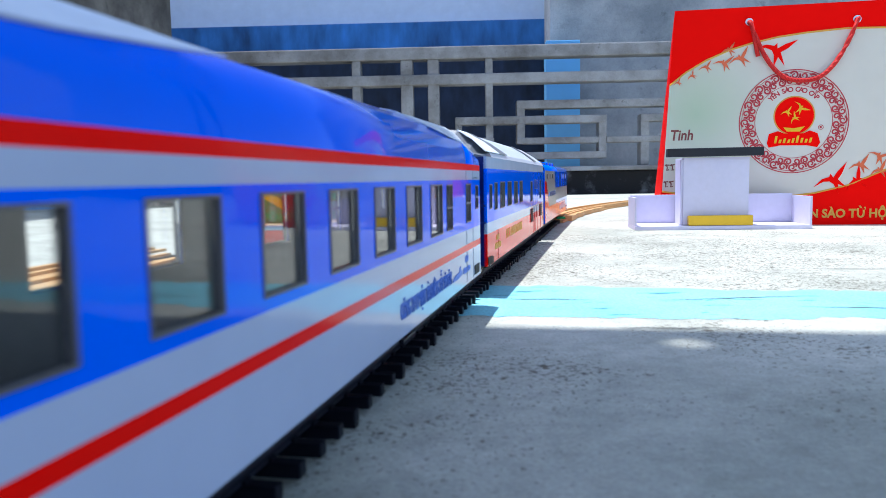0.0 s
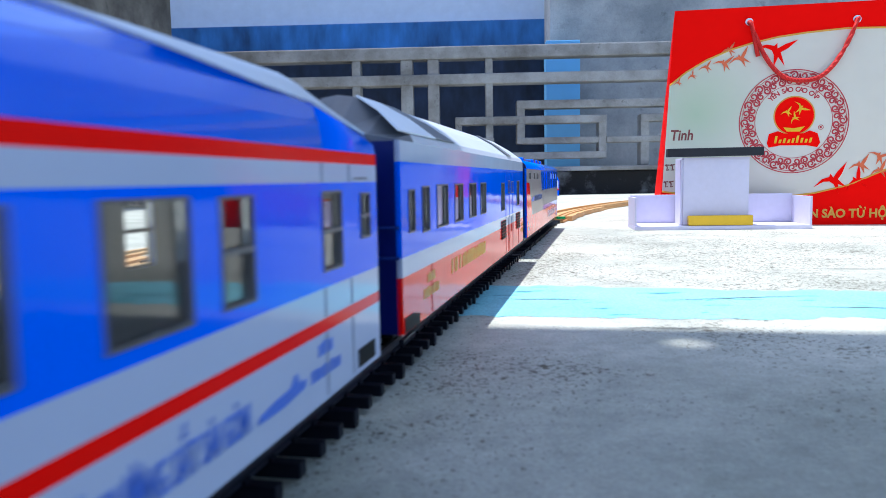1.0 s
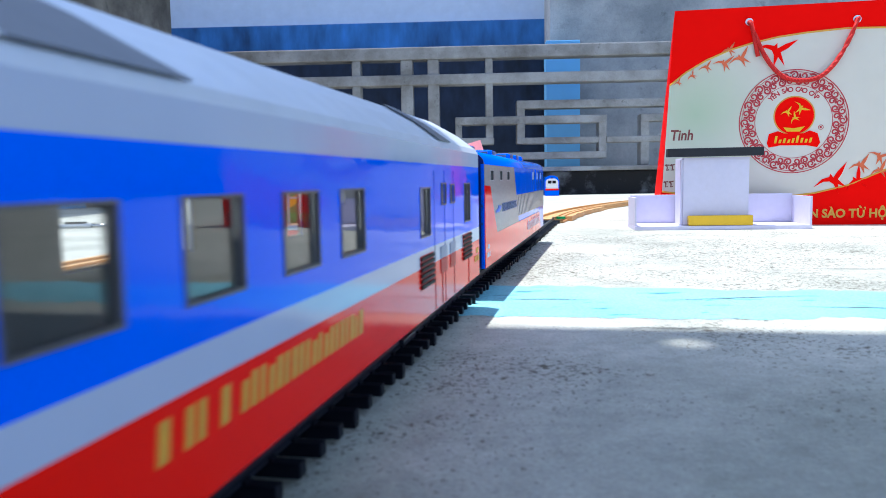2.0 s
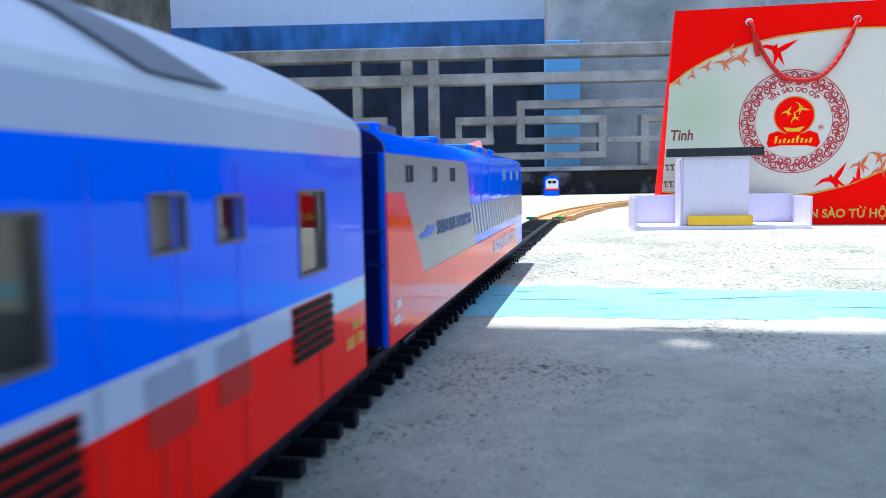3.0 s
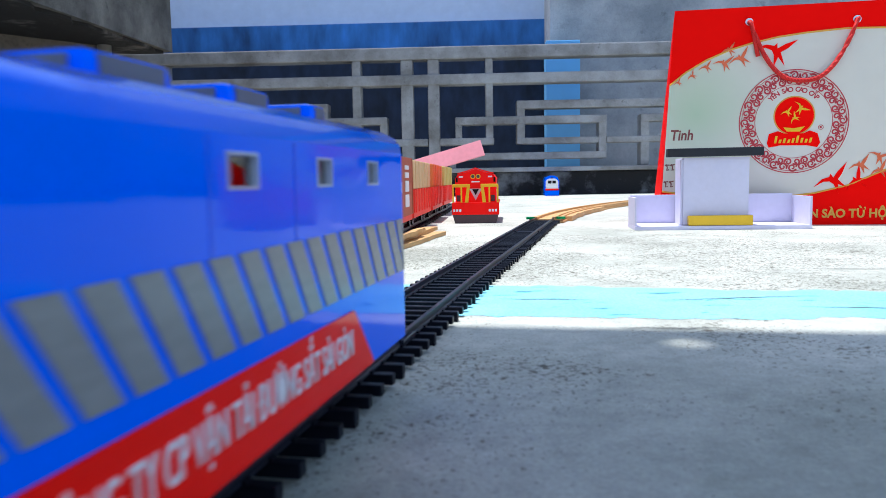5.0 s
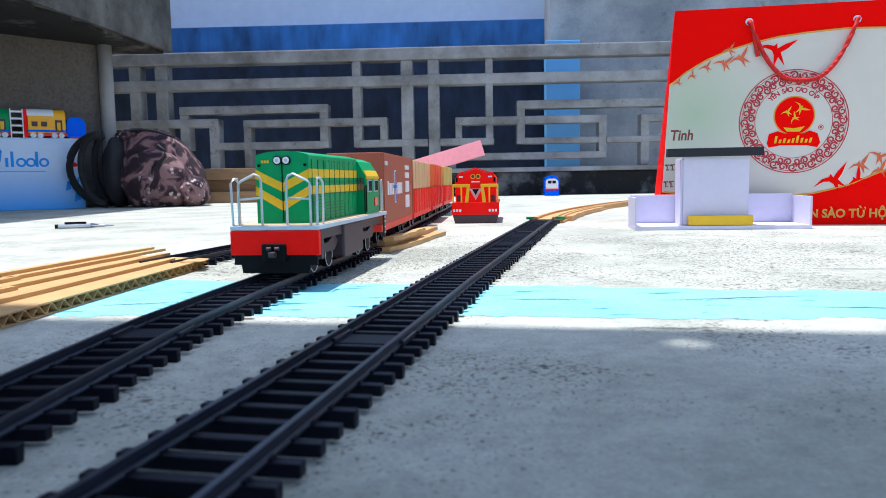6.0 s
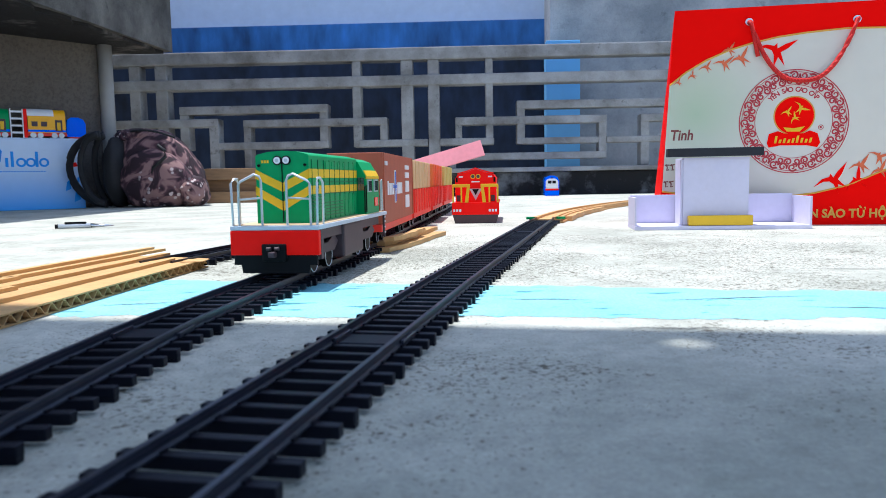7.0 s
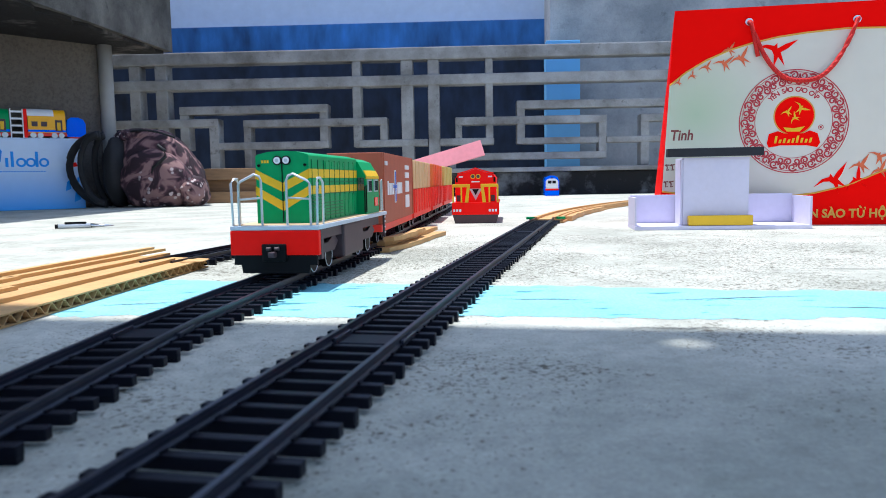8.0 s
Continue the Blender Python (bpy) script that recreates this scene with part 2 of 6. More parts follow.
M_NAVY = mat("train_end_navy", (0.0015, 0.006, 0.095), 0.3, 0, 0.2, 40, 0.03)
M_WHITE = mat("train_white", (0.47, 0.52, 0.65), 0.10, 0, 0.05, 12, 0.03, 5, spec=0.22)
M_RED = mat("train_red", (0.99, 0.002, 0.0), 0.12, 0, 0.04, 12, 0.02, 5, spec=0.06)
M_ORANGE = mat("train_orange_red", (0.99, 0.004, 0.0), 0.09, 0, 0.04, 12, 0.03, 5, spec=0.12)
M_SILVER = mat("train_silver_grey", (0.25, 0.25, 0.24), 0.25, 0, 0.12, 25, 0.03, 8, stretch=(1, 1, 6), spec=0.25)
M_PAPER = mat("pale_paper", (0.74, 0.78, 0.85), 0.35, 0, 0.06, 60, 0.02)
M_ROOFGREY = mat("coach_roof_grey", (0.54, 0.58, 0.65), 0.35, 0, 0.1, 30, 0.03)
M_DARKGREY = mat("dark_grey_panel", (0.12, 0.13, 0.15), 0.5, 0, 0.15, 40, 0.03)
M_GLASS = glass_mat("dark_window_glass", (0.05, 0.05, 0.05))
M_CLEAR = glass_mat("clear_window_film", (0.93, 0.95, 0.96), 0.02)
M_CLEAR.node_tree.nodes["Principled BSDF"].inputs["Transmission Weight"].default_value = 1.0
M_CLEAR.node_tree.nodes["Principled BSDF"].inputs["IOR"].default_value = 1.4
M_LINING = mat("coach_lining_grey", (0.24, 0.23, 0.225), 0.6, 0, 0.12, 40, 0.02)
M_DARKRED = mat("dark_red_hatch", (0.52, 0.020, 0.016), 0.4, 0, 0.08, 40, 0.02, spec=0.15)
M_HATCH = mat("grey_hatch", (0.30, 0.33, 0.42), 0.4, 0, 0.06, 40, 0.02, spec=0.2)
M_FRAME = mat("window_frame_taupe", (0.105, 0.098, 0.10), 0.4, 0, 0.1, 60, 0.0)
M_BLACK = mat("black_plastic", (0.005, 0.005, 0.006), 0.55, 0, 0.2, 80, 0.03, spec=0.12)
M_GOLD = mat("gold_ink", (0.72, 0.36, 0.03), 0.45, 0, 0.1, 80, 0.0)
M_WHITEINK = mat("white_ink", (0.80, 0.80, 0.80), 0.5, 0, 0.04, 80, 0.0)
M_FADEDINK = mat("faded_blue_ink", (0.11, 0.15, 0.30), 0.5, 0, 0.08, 80, 0.0)
M_RUNG = mat("navy_rung", (0.004, 0.022, 0.17), 0.45, 0, 0.1, 80, 0.0)
M_BLUEINK = mat("blue_ink", (0.07, 0.17, 0.62), 0.5, 0, 0.08, 80, 0.0)
M_SEAMGREY = mat("seam_grey", (0.22, 0.24, 0.30), 0.5, 0, 0.1, 80, 0.0)
M_SEAMBLUE = mat("seam_blue", (0.0, 0.105, 0.82), 0.2, 0, 0.1, 80, 0.0)
M_STEEL = mat("steel", (0.62, 0.63, 0.65), 0.25, 1.0, 0.08, 60, 0.0)

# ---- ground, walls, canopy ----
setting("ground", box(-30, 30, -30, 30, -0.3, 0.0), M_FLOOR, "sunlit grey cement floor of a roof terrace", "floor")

# cyan painted band across the floor, with chipped edges
bm = bmesh.new()
random.seed(4)
n = 260
near, far = [], []
for i in range(n + 1):
    x = -0.55 + 1.1 * i / n
    yn = 0.2285 - 0.165 * x * 0.72 + random.uniform(-0.0022, 0.0022) + 0.0018 * math.sin(x * 60) + 0.0012 * math.sin(x * 171)
    yf = 0.300 - 0.235 * x + random.uniform(-0.0022, 0.0022) + 0.0016 * math.sin(x * 47) + 0.0012 * math.sin(x * 153)
    near.append(bm.verts.new((x, yn, 0.00012)))
    far.append(bm.verts.new((x, yf, 0.00012)))
for i in range(n):
    bm.faces.new((near[i], near[i + 1], far[i + 1], far[i]))
M_CYANFLOOR = concrete("cyan_floor_paint", (0.20, 0.54, 0.62), (0.30, 0.68, 0.75), 0.6, 16.0, 0.32, 0.68, (0.36, 0.43), 0.2, 40)
# flakes in the paint run across the floor
cn, cl = M_CYANFLOOR.node_tree.nodes, M_CYANFLOOR.node_tree.links
ctc, cmp_, cns, crg, cmx = (cn.new(k) for k in ("ShaderNodeTexCoord", "ShaderNodeMapping", "ShaderNodeTexNoise", "ShaderNodeMapRange", "ShaderNodeMix"))
cmp_.inputs["Scale"].default_value = (45, 210, 1)
cns.inputs["Scale"].default_value, cns.inputs["Detail"].default_value = 1.0, 3.0
crg.inputs["From Min"].default_value, crg.inputs["From Max"].default_value = 0.625, 0.655
cmx.data_type = "RGBA"
cmx.inputs["B"].default_value = (0.035, 0.20, 0.24, 1)
cl.new(ctc.outputs["Object"], cmp_.inputs["Vector"])
cl.new(cmp_.outputs[0], cns.inputs["Vector"])
cl.new(cns.outputs["Fac"], crg.inputs["Value"])
cl.new(crg.outputs[0], cmx.inputs["Factor"])
cl.new(cn["Principled BSDF"].inputs["Base Color"].links[0].from_socket, cmx.inputs["A"])
cl.new(cmx.outputs["Result"], cn["Principled BSDF"].inputs["Base Color"])
setting("trim", bm, M_CYANFLOOR, "faded cyan painted band across the cement floor", "painted line")

# hairline cracks in the cement
M_CRACK = mat("crack_dark", (0.10, 0.10, 0.095), 0.9, 0, 0.3, 60, 0.0)
random.seed(9)
for cx0, cy0, ln, ang in ((0.075, 0.252, 0.060, 6), (0.020, 0.262, 0.035, -10), (0.115, 0.236, 0.045, -12), (0.050, 0.206, 0.030, 3), (-0.125, 0.262, 0.030, 8), (-0.098, 0.150, 0.028, 30), (0.16, 0.330, 0.05, -5)):
    bm = bmesh.new()
    rows = []
    px, py, a = cx0, cy0, radians(ang)
    for k in range(15):
        w = 0.0004 * math.sin(math.pi * (k + 0.3) / 15) + 0.0001
        rows.append((bm.verts.new((px, py - w, 0.0003)), bm.verts.new((px, py + w, 0.0003))))
        px += ln / 15 * math.cos(a)
        py += ln / 15 * math.sin(a) + random.uniform(-0.0008, 0.0008)
    for s0, s1 in zip(rows, rows[1:]):
        bm.faces.new((s0[0], s1[0], s1[1], s0[1]))
    setting("floor_crack", bm, M_CRACK, "thin dark crack in the cement floor", "crack")

WALL = pose(0, 1.9, 0, 0, 0, math.degrees(-0.037))


def on_wall(ob):
    ob.matrix_world = WALL
    return ob


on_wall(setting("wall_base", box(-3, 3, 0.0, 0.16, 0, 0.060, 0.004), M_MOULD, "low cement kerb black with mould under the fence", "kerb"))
on_wall(setting("ledge", box(-3, 3, -0.012, 0.16, 0.0605, 0.072, 0.003), M_FENCE, "thin grey cement ledge under the fence", "ledge"))
on_wall(setting("wall_blue", box(-3, 0.333, 0.55, 0.70, 0, 0.557), M_BLUEWALL, "worn mid-blue painted wall beyond the fence", "wall"))
# extra dark wall: the shade behind the fence is put into its colour
on_wall(setting("wall_shade_navy", box(-3, 0.300, 0.30, 0.42, 0, 0.412), M_NAVYSHADE, "dark navy wall added behind the fence to paint its shade", "wall"))
on_wall(setting("wall_white", box(-3, 0.347, 0.56, 0.72, 0.558, 1.15), M_WHITEWALL, "white painted house wall above the blue dado", "wall"))
on_wall(setting("pillar", box(0.292, 0.387, 0.22, 0.285, 0.0, 0.428, 0.002), M_CYANWALL, "light blue painted pillar behind the fence", "pillar"))
on_wall(setting("wall_grey", box(0.316, 3, 0.34, 0.5, 0, 1.9), M_GREYWALL, "bare grey cement wall with damp streaks", "wall"))
# house wall on the left with its slab and the wall behind the camera
setting("wall_left", prism([(-1.6, 0.571), (-0.704, 1.543), (-0.787, 1.725), (-1.8, 0.72)], 0, 0.62, "z"), M_TAUPE, "shaded taupe rendered wall", "wall")
setting("slab", prism([(-0.598, 1.66), (-0.712, 0.60), (-2.6, 0.60), (-2.6, 1.68), (-0.598, 1.68)], 0.338, 0.47, "z"), M_SLAB, "stained grey cement slab overhanging the terrace", "slab")
# underside sheet: stains and ragged flaking, with the slab's shade painted dark
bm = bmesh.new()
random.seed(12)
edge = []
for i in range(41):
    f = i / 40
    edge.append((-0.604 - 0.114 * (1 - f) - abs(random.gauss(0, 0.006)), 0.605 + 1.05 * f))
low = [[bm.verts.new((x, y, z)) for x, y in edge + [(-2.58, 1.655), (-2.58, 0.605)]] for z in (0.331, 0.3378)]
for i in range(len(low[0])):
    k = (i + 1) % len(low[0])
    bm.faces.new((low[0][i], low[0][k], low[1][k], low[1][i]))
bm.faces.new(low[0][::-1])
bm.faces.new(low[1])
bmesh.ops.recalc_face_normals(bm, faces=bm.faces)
setting("soffit", bm, M_SOFFIT, "flaking stained plaster under the slab, its shade painted in black", "soffit")
setting("slab_lip", prism([(-0.580, 1.64), (-0.692, 0.60), (-2.6, 0.60), (-2.6, 1.70), (-0.580, 1.70)], 0.4705, 0.56, "z"), M_SLAB, "projecting cement edge on top of the slab", "slab")
# out-of-view block added to keep sky light off the left fence
setting("wall_skyblock", box(-2.6, -0.68, 1.00, 1.62, 0.561, 1.2), M_TAUPE, "unseen taupe wall added above the slab to block sky light", "wall")
setting("wall_back", box(-4, 4, -3.2, -3.0, 0, 2.6), M_WHITEWALL, "white house wall behind the terrace", "wall")
# unseen canopy, added to shade the near floor; a pinhole near its edge
HC = 1.05
cx, cy = SUN_FROM.x * HC, SUN_FROM.y * HC


def shade_edge(x):
    return 0.2135 - 0.175 * (x - 0.012)


hx, hy, hr = 0.0625, 0.1865, 0.0033
bm = bmesh.new()
for (x0, x1, k0, k1) in ((-1.6, hx - hr, None, None), (hx + hr, 1.6, None, None), (hx - hr, hx + hr, hy + hr, None), (hx - hr, hx + hr, None, hy - hr)):
    ya0 = ya1 = -0.40 if k0 is None else k0
    yb0, yb1 = (shade_edge(x0), shade_edge(x1)) if k1 is None else (k1, k1)
    if k0 is None:
        ya0 = ya1 = -0.40
    q = [(x0 + cx, ya0 + cy), (x1 + cx, ya1 + cy), (x1 + cx, yb1 + cy), (x0 + cx, yb0 + cy)]
    lo = [bm.verts.new((*p, HC)) for p in q]
    hi = [bm.verts.new((*p, HC + 0.002)) for p in q]
    bm.faces.new(lo[::-1])
    bm.faces.new(hi)
    for i in range(4):
        bm.faces.new((lo[i], lo[(i + 1) % 4], hi[(i + 1) % 4], hi[i]))
M_CANOPY = mat("canopy_sheet", (0.45, 0.46, 0.48), 0.6, 0, 0.1, 4, 0.05)
setting("canopy", bm, M_CANOPY, "unseen sheet canopy shading the near end of the terrace", "canopy")

# posts added only to carry the canopy
for px, py in ((-1.62, -0.15), (1.42, -0.15), (-1.62, -0.26), (1.42, -0.26)):
    setting("post", cyl((px, py, 0), (px, py, HC), 0.02, 16), M_PIPE, "round post added under the unseen canopy", "post", True)

# ---- cement lattice fence ----
fence = thing("fence", "grey cement lattice fence with a meander pattern", "fence", kind="structure")
fence.matrix_world = WALL
for z0, z1, x0, x1 in ((0.349, 0.380, -1.6, 1.6), (0.285, 0.311, -1.6, 1.6)):
    part("rail", box(x0, x1, 0.0, 0.05, z0, z1, 0.003), M_FENCE, fence)
HB = [  # horizontal bars: x0, x1, z0, z1
    (-0.678, -0.290, 0.222, 0.243), (-1.5, -0.577, 0.190, 0.211), (-0.512, -0.138, 0.187, 0.206), (-0.578, -0.291, 0.131, 0.149), (-0.212, -0.034, 0.131, 0.149),
    (0.194, 0.72, 0.220, 0.241), (0.037, 0.422, 0.182, 0.202), (0.194, 0.402, 0.131, 0.147), (0.02, 0.422, 0.092, 0.110), (-0.004, 0.136, 0.131, 0.149),
    (0.422, 0.72, 0.131, 0.147), (0.51, 0.72, 0.182, 0.202), (0.72, 1.5, 0.182, 0.202)]
VB = [  # upright bars: x0, x1, z0, z1
    (-0.806, -0.778, 0.0725, 0.349), (-0.738, -0.707, 0.0725, 0.349), (-0.226, -0.204, 0.131, 0.349), (-0.101, -0.070, 0.0725, 0.349), (-0.032, -0.003, 0.0725, 0.349), (0.115, 0.134, 0.131, 0.349),
    (-0.678, -0.654, 0.131, 0.222), (-0.602, -0.577, 0.0725, 0.211), (-0.512, -0.493, 0.0725, 0.206), (-0.313, -0.291, 0.131, 0.243), (-0.157, -0.138, 0.131, 0.206),
    (0.037, 0.054, 0.131, 0.202), (0.194, 0.215, 0.131, 0.241), (0.402, 0.422, 0.092, 0.202), (0.508, 0.530, 0.0725, 0.202), (0.02, 0.037, 0.0725, 0.110), (0.62, 0.642, 0.0725, 0.349), (-0.95, -0.92, 0.0725, 0.349), (0.80, 0.822, 0.0725, 0.349)]
for x0, x1, z0, z1 in HB:
    part("rail", box(x0, x1, 0.002, 0.048, z0, z1, 0.003), M_FENCE, fence)
for x0, x1, z0, z1 in VB:
    part("post", box(x0, x1, 0.004, 0.046, z0, z1, 0.003), M_FENCE, fence)
tagged(part("drain_pipe", cyl((-0.690, 1.545, 0.0), (-0.690, 1.545, 0.3308), 0.0140, 20), M_PIPE, None, "", True), "grey plastic drain pipe standing by the taupe wall", "pipe", "", "structure")


# ---- tracks ----
def path_main(y):
    return -0.057 + 0.21 * y + 0.016 * max(0.0, y - 0.28) + 0.40 * max(0.0, y - 0.66) ** 2


def path_second(y):
    ks = ((-0.3, -0.062), (0.0, -0.0800), (0.1, -0.0815), (0.2, -0.0790), (0.25, -0.0740), (0.3, -0.0680), (0.4, -0.0550), (0.5, -0.0455), (0.6, -0.037), (0.8, -0.0205), (1.0, -0.003), (1.6, 0.05))
    for (a, xa), (b, xb) in zip(ks, ks[1:]):
        if y <= b:
            f = (y - a) / (b - a)
            return xa + (xb - xa) * (f * f * (3 - 2 * f) * 0.35 + f * 0.65)
    return ks[-1][1]


def path_third(y):
    return -0.1400 + 0.215 * (y - 0.374)


def make_track(path, y0, y1, label, z=0.0, joint=()):
    tr = thing("track", label, "model railway track", "model railway tracks")
    pts, y = [], y0
    step = 0.0081
    sleeper = None
    while y < y1:
        d = Vector((path(y + 0.004) - path(y - 0.004), 0.008, 0)).normalized()
        m = Matrix.Translation((path(y), y, z)) @ Matrix.Rotation(math.atan2(-d.x, d.y), 4, "Z")
        if sleeper is None:
            kinds = []
            for foot in (True, False):
                bm = box(-0.015, 0.0146, -0.00125, 0.00125, 0.0009, 0.0032, 0.0003)
                for sx in (-0.0088, 0.0088):
                    bm_box(bm, sx - 0.0014, sx + 0.0014, -0.0009, 0.0009, 0.0032, 0.0036)
                if foot:
                    bm_box(bm, -0.0149, 0.0145, -0.0010, 0.0010, 0.0, 0.0014)
                kinds.append(part("sleeper", bm, M_TRACK, tr))
                kinds[-1].matrix_basis = m
                m = m @ Matrix.Translation((0, step, 0))
            sleeper = kinds
            y += step * d.y
        else:
            count = len(pts) + 1
            o = sleeper[0 if count % 4 == 0 else 1].copy()
            scene.collection.objects.link(o)
            o.matrix_basis = m
        pts.append(y)
        y += step * d.y
    for side in (-1, 1):
        bm = bmesh.new()
        prof = ((-0.0010, 0.0031), (0.0010, 0.0031), (0.0010, 0.0035), (0.0004, 0.0038), (0.0004, 0.0046), (0.00055, 0.0048), (0.00055, 0.0056), (-0.00055, 0.0056), (-0.00055, 0.0048), (-0.0004, 0.0046), (-0.0004, 0.0038), (-0.0010, 0.0035))
        rings = []
        yy = y0
        while yy <= y1 + 1e-6:
            d = Vector((path(yy + 0.004) - path(yy - 0.004), 0.008, 0)).normalized()
            nrm = Vector((d.y, -d.x, 0))
            c = Vector((path(yy), yy, z)) + nrm * side * 0.00865
            rings.append([bm.verts.new(c + nrm * a + Vector((0, 0, b))) for a, b in prof])
            yy += 0.02
        for s, t in zip(rings, rings[1:]):
            for k in range(len(prof)):
                bm.faces.new((s[k], s[(k + 1) % len(prof)], t[(k + 1) % len(prof)], t[k]))
        bm.faces.new(rings[0])
        bm.faces.new(rings[-1][::-1])
        bmesh.ops.recalc_face_normals(bm, faces=bm.faces)
        part("rail", bm, M_RAIL, tr, "blackened metal rail")
        for yj in joint:
            d = Vector((path(yj + 0.004) - path(yj - 0.004), 0.008, 0)).normalized()
            nrm = Vector((d.y, -d.x, 0))
            c = Vector((path(yj), yj, z)) + nrm * side * 0.00865
            j = part("rail_joiner", box(-0.0015, 0.0015, -0.006, 0.006, 0.0030, 0.0046, 0.0003), M_RAIL, tr)
            j.matrix_basis = Matrix.Translation(c) @ Matrix.Rotation(math.atan2(-d.x, d.y), 4, "Z")
    for yj in joint:
        d = Vector((path(yj + 0.004) - path(yj - 0.004), 0.008, 0)).normalized()
        j = part("joint_plate", box(-0.0075, 0.0075, -0.0052, 0.0052, 0.0020, 0.0034, 0.0003), M_TRACK, tr)
        j.matrix_basis = Matrix.Translation((path(yj), yj, z)) @ Matrix.Rotation(math.atan2(-d.x, d.y), 4, "Z")
    return tr


make_track(path_main, -1.3613, 0.70, "straight black plastic model railway track on the cement", joint=(0.183, 0.55))
make_track(path_second, -0.05, 1.25, "black model railway track under the green locomotive", joint=(0.195,))
make_track(path_third, 0.362, 0.62, "short black model railway track leaving the cardboard ramp")


# ---- the passing train ----
CL, HW = 0.2365, 0.017


def roof_shape(bm, y0, y1, e0, e1, top0, top1, prof=None):
    """Arched roof between two cross-sections: eave height e, ridge height top."""
    rings = []
    for y, e, t in ((y0, e0, top0), (y1, e1, top1)):
        ring = []
        if prof:
            both = [(-a, f) for a, f in prof] + [(a, f) for a, f in prof[-2::-1]]
            ring = [bm.verts.new((HW * a, y, e + (t - e) * f)) for a, f in both]
        else:
            for k in range(13):
                a = math.pi * k / 12
                x = -HW * math.copysign(abs(math.cos(a)) ** 0.72, math.cos(a))
                ring.append(bm.verts.new((x, y, e + (t - e) * math.sin(a) ** 0.85)))
        rings.append(ring)
    for k in range(len(rings[0]) - 1):
        bm.faces.new((rings[0][k], rings[1][k], rings[1][k + 1], rings[0][k + 1]))
    bm.faces.new(rings[0])
    bm.faces.new(rings[1][::-1])
    bmesh.ops.recalc_face_normals(bm, faces=bm.faces)
    return bm


def band(z0, z1, material, parent, name, holes=(), label=""):
    """Both body sides between two heights, left open at the holes (y0, y1, z0, z1)."""
    y0, y1 = -CL / 2, CL / 2
    for s in (-1, 1):
        bm = bmesh.new()
        xa, xb = sorted((s * HW, s * (HW - 0.0012)))
        cuts = sorted(holes)
        y = y0
        for a, b, c, d in cuts:
            if a > y:
                bm_box(bm, xa, xb, y, a, z0, z1)
            if c > z0:
                bm_box(bm, xa, xb, a, b, z0, c)
            if d < z1:
                bm_box(bm, xa, xb, a, b, d, z1)
            y = b
        bm_box(bm, xa, xb, y, y1, z0, z1)
        bmesh.ops.remove_doubles(bm, verts=bm.verts, dist=0.00001)
        part(name, bm, material, parent, label)


def windows(parent, holes, bars=True, rim=None):
    for a, b, c, d in holes:
        for s in (-1, 1):
            x = s * HW
            bm = bmesh.new()
            xa, xb = sorted((x + s * 0.0002, x - s * 0.0010))
            t = 0.00036
            bm_box(bm, xa, xb, a, a + t, c, d)
            bm_box(bm, xa, xb, b - t, b, c, d)
            bm_box(bm, xa, xb, a + t, b - t, c, c + t)
            bm_box(bm, xa, xb, a + t, b - t, d - t, d)
            bmesh.ops.remove_doubles(bm, verts=bm.verts, dist=0.000001)
            w = part("window", bm, rim or M_FRAME, parent)
            if bars and b - a < 0.009:
                part("glazing_bar", box(xa, xb, a + t, b - t, (c + d) / 2 - 0.0003, (c + d) / 2 + 0.0003), M_FRAME, w)
            xa, xb = sorted((x - s * 0.0006, x - s * 0.0011))
            part("pane", box(xa, xb, a + 0.0004, b - 0.0004, c + 0.0004, d - 0.0004), M_CLEAR, w, "clear film pane").visible_shadow = False


def lining(parent, holes, z0, z1):
    """Grey inner faces of both sides, open at the windows."""
    for s in (-1, 1):
        bm = bmesh.new()
        xa, xb = sorted((s * (HW - 0.0013), s * (HW - 0.0017)))
        y = -CL / 2 + 0.0014
        for a, b, c, d in sorted(holes):
            bm_box(bm, xa, xb, y, a, z0, z1)
            bm_box(bm, xa, xb, a, b, z0, c)
            bm_box(bm, xa, xb, a, b, d, z1)
            y = b
        bm_box(bm, xa, xb, y, CL / 2 - 0.0014, z0, z1)
        bmesh.ops.remove_doubles(bm, verts=bm.verts, dist=0.00001)
        part("lining", bm, M_LINING, parent, "grey inner lining")


def seam(parent, y, z0, z1, material):
    """A fine upright joint on the right-hand side."""
    part("panel_seam", box(HW - 0.0002, HW + 0.00012, y, y + 0.00035, z0, z1), material, parent)


def letter_bars(parent, material, y0, y1, z0, z1, n, seed, name="lettering", lean=0.0, side=HW):
    """Illegible writing as upright bars on the right-hand side."""
    rnd = random.Random(seed)
    bm = bmesh.new()
    step = (y1 - y0) / n
    for i in range(n):
        if rnd.random() < 0.12:
            continue
        a = y0 + i * step
        b = a + step * rnd.uniform(0.55, 0.78)
        h = z0 + (z1 - z0) * rnd.choice((1, 1, 0.85))
        v = [(a, z0), (b, z0), (b + lean, h), (a + lean, h)]
        lo = [bm.verts.new((side - 0.0002, *p)) for p in v]
        hi = [bm.verts.new((side + 0.00012, *p)) for p in v]
        bm.faces.new(hi)
        bm.faces.new(lo[::-1])
        for k in range(4):
            bm.faces.new((lo[k], lo[(k + 1) % 4], hi[(k + 1) % 4], hi[k]))
    bmesh.ops.recalc_face_normals(bm, faces=bm.faces)
    return part(name, bm, material, parent)


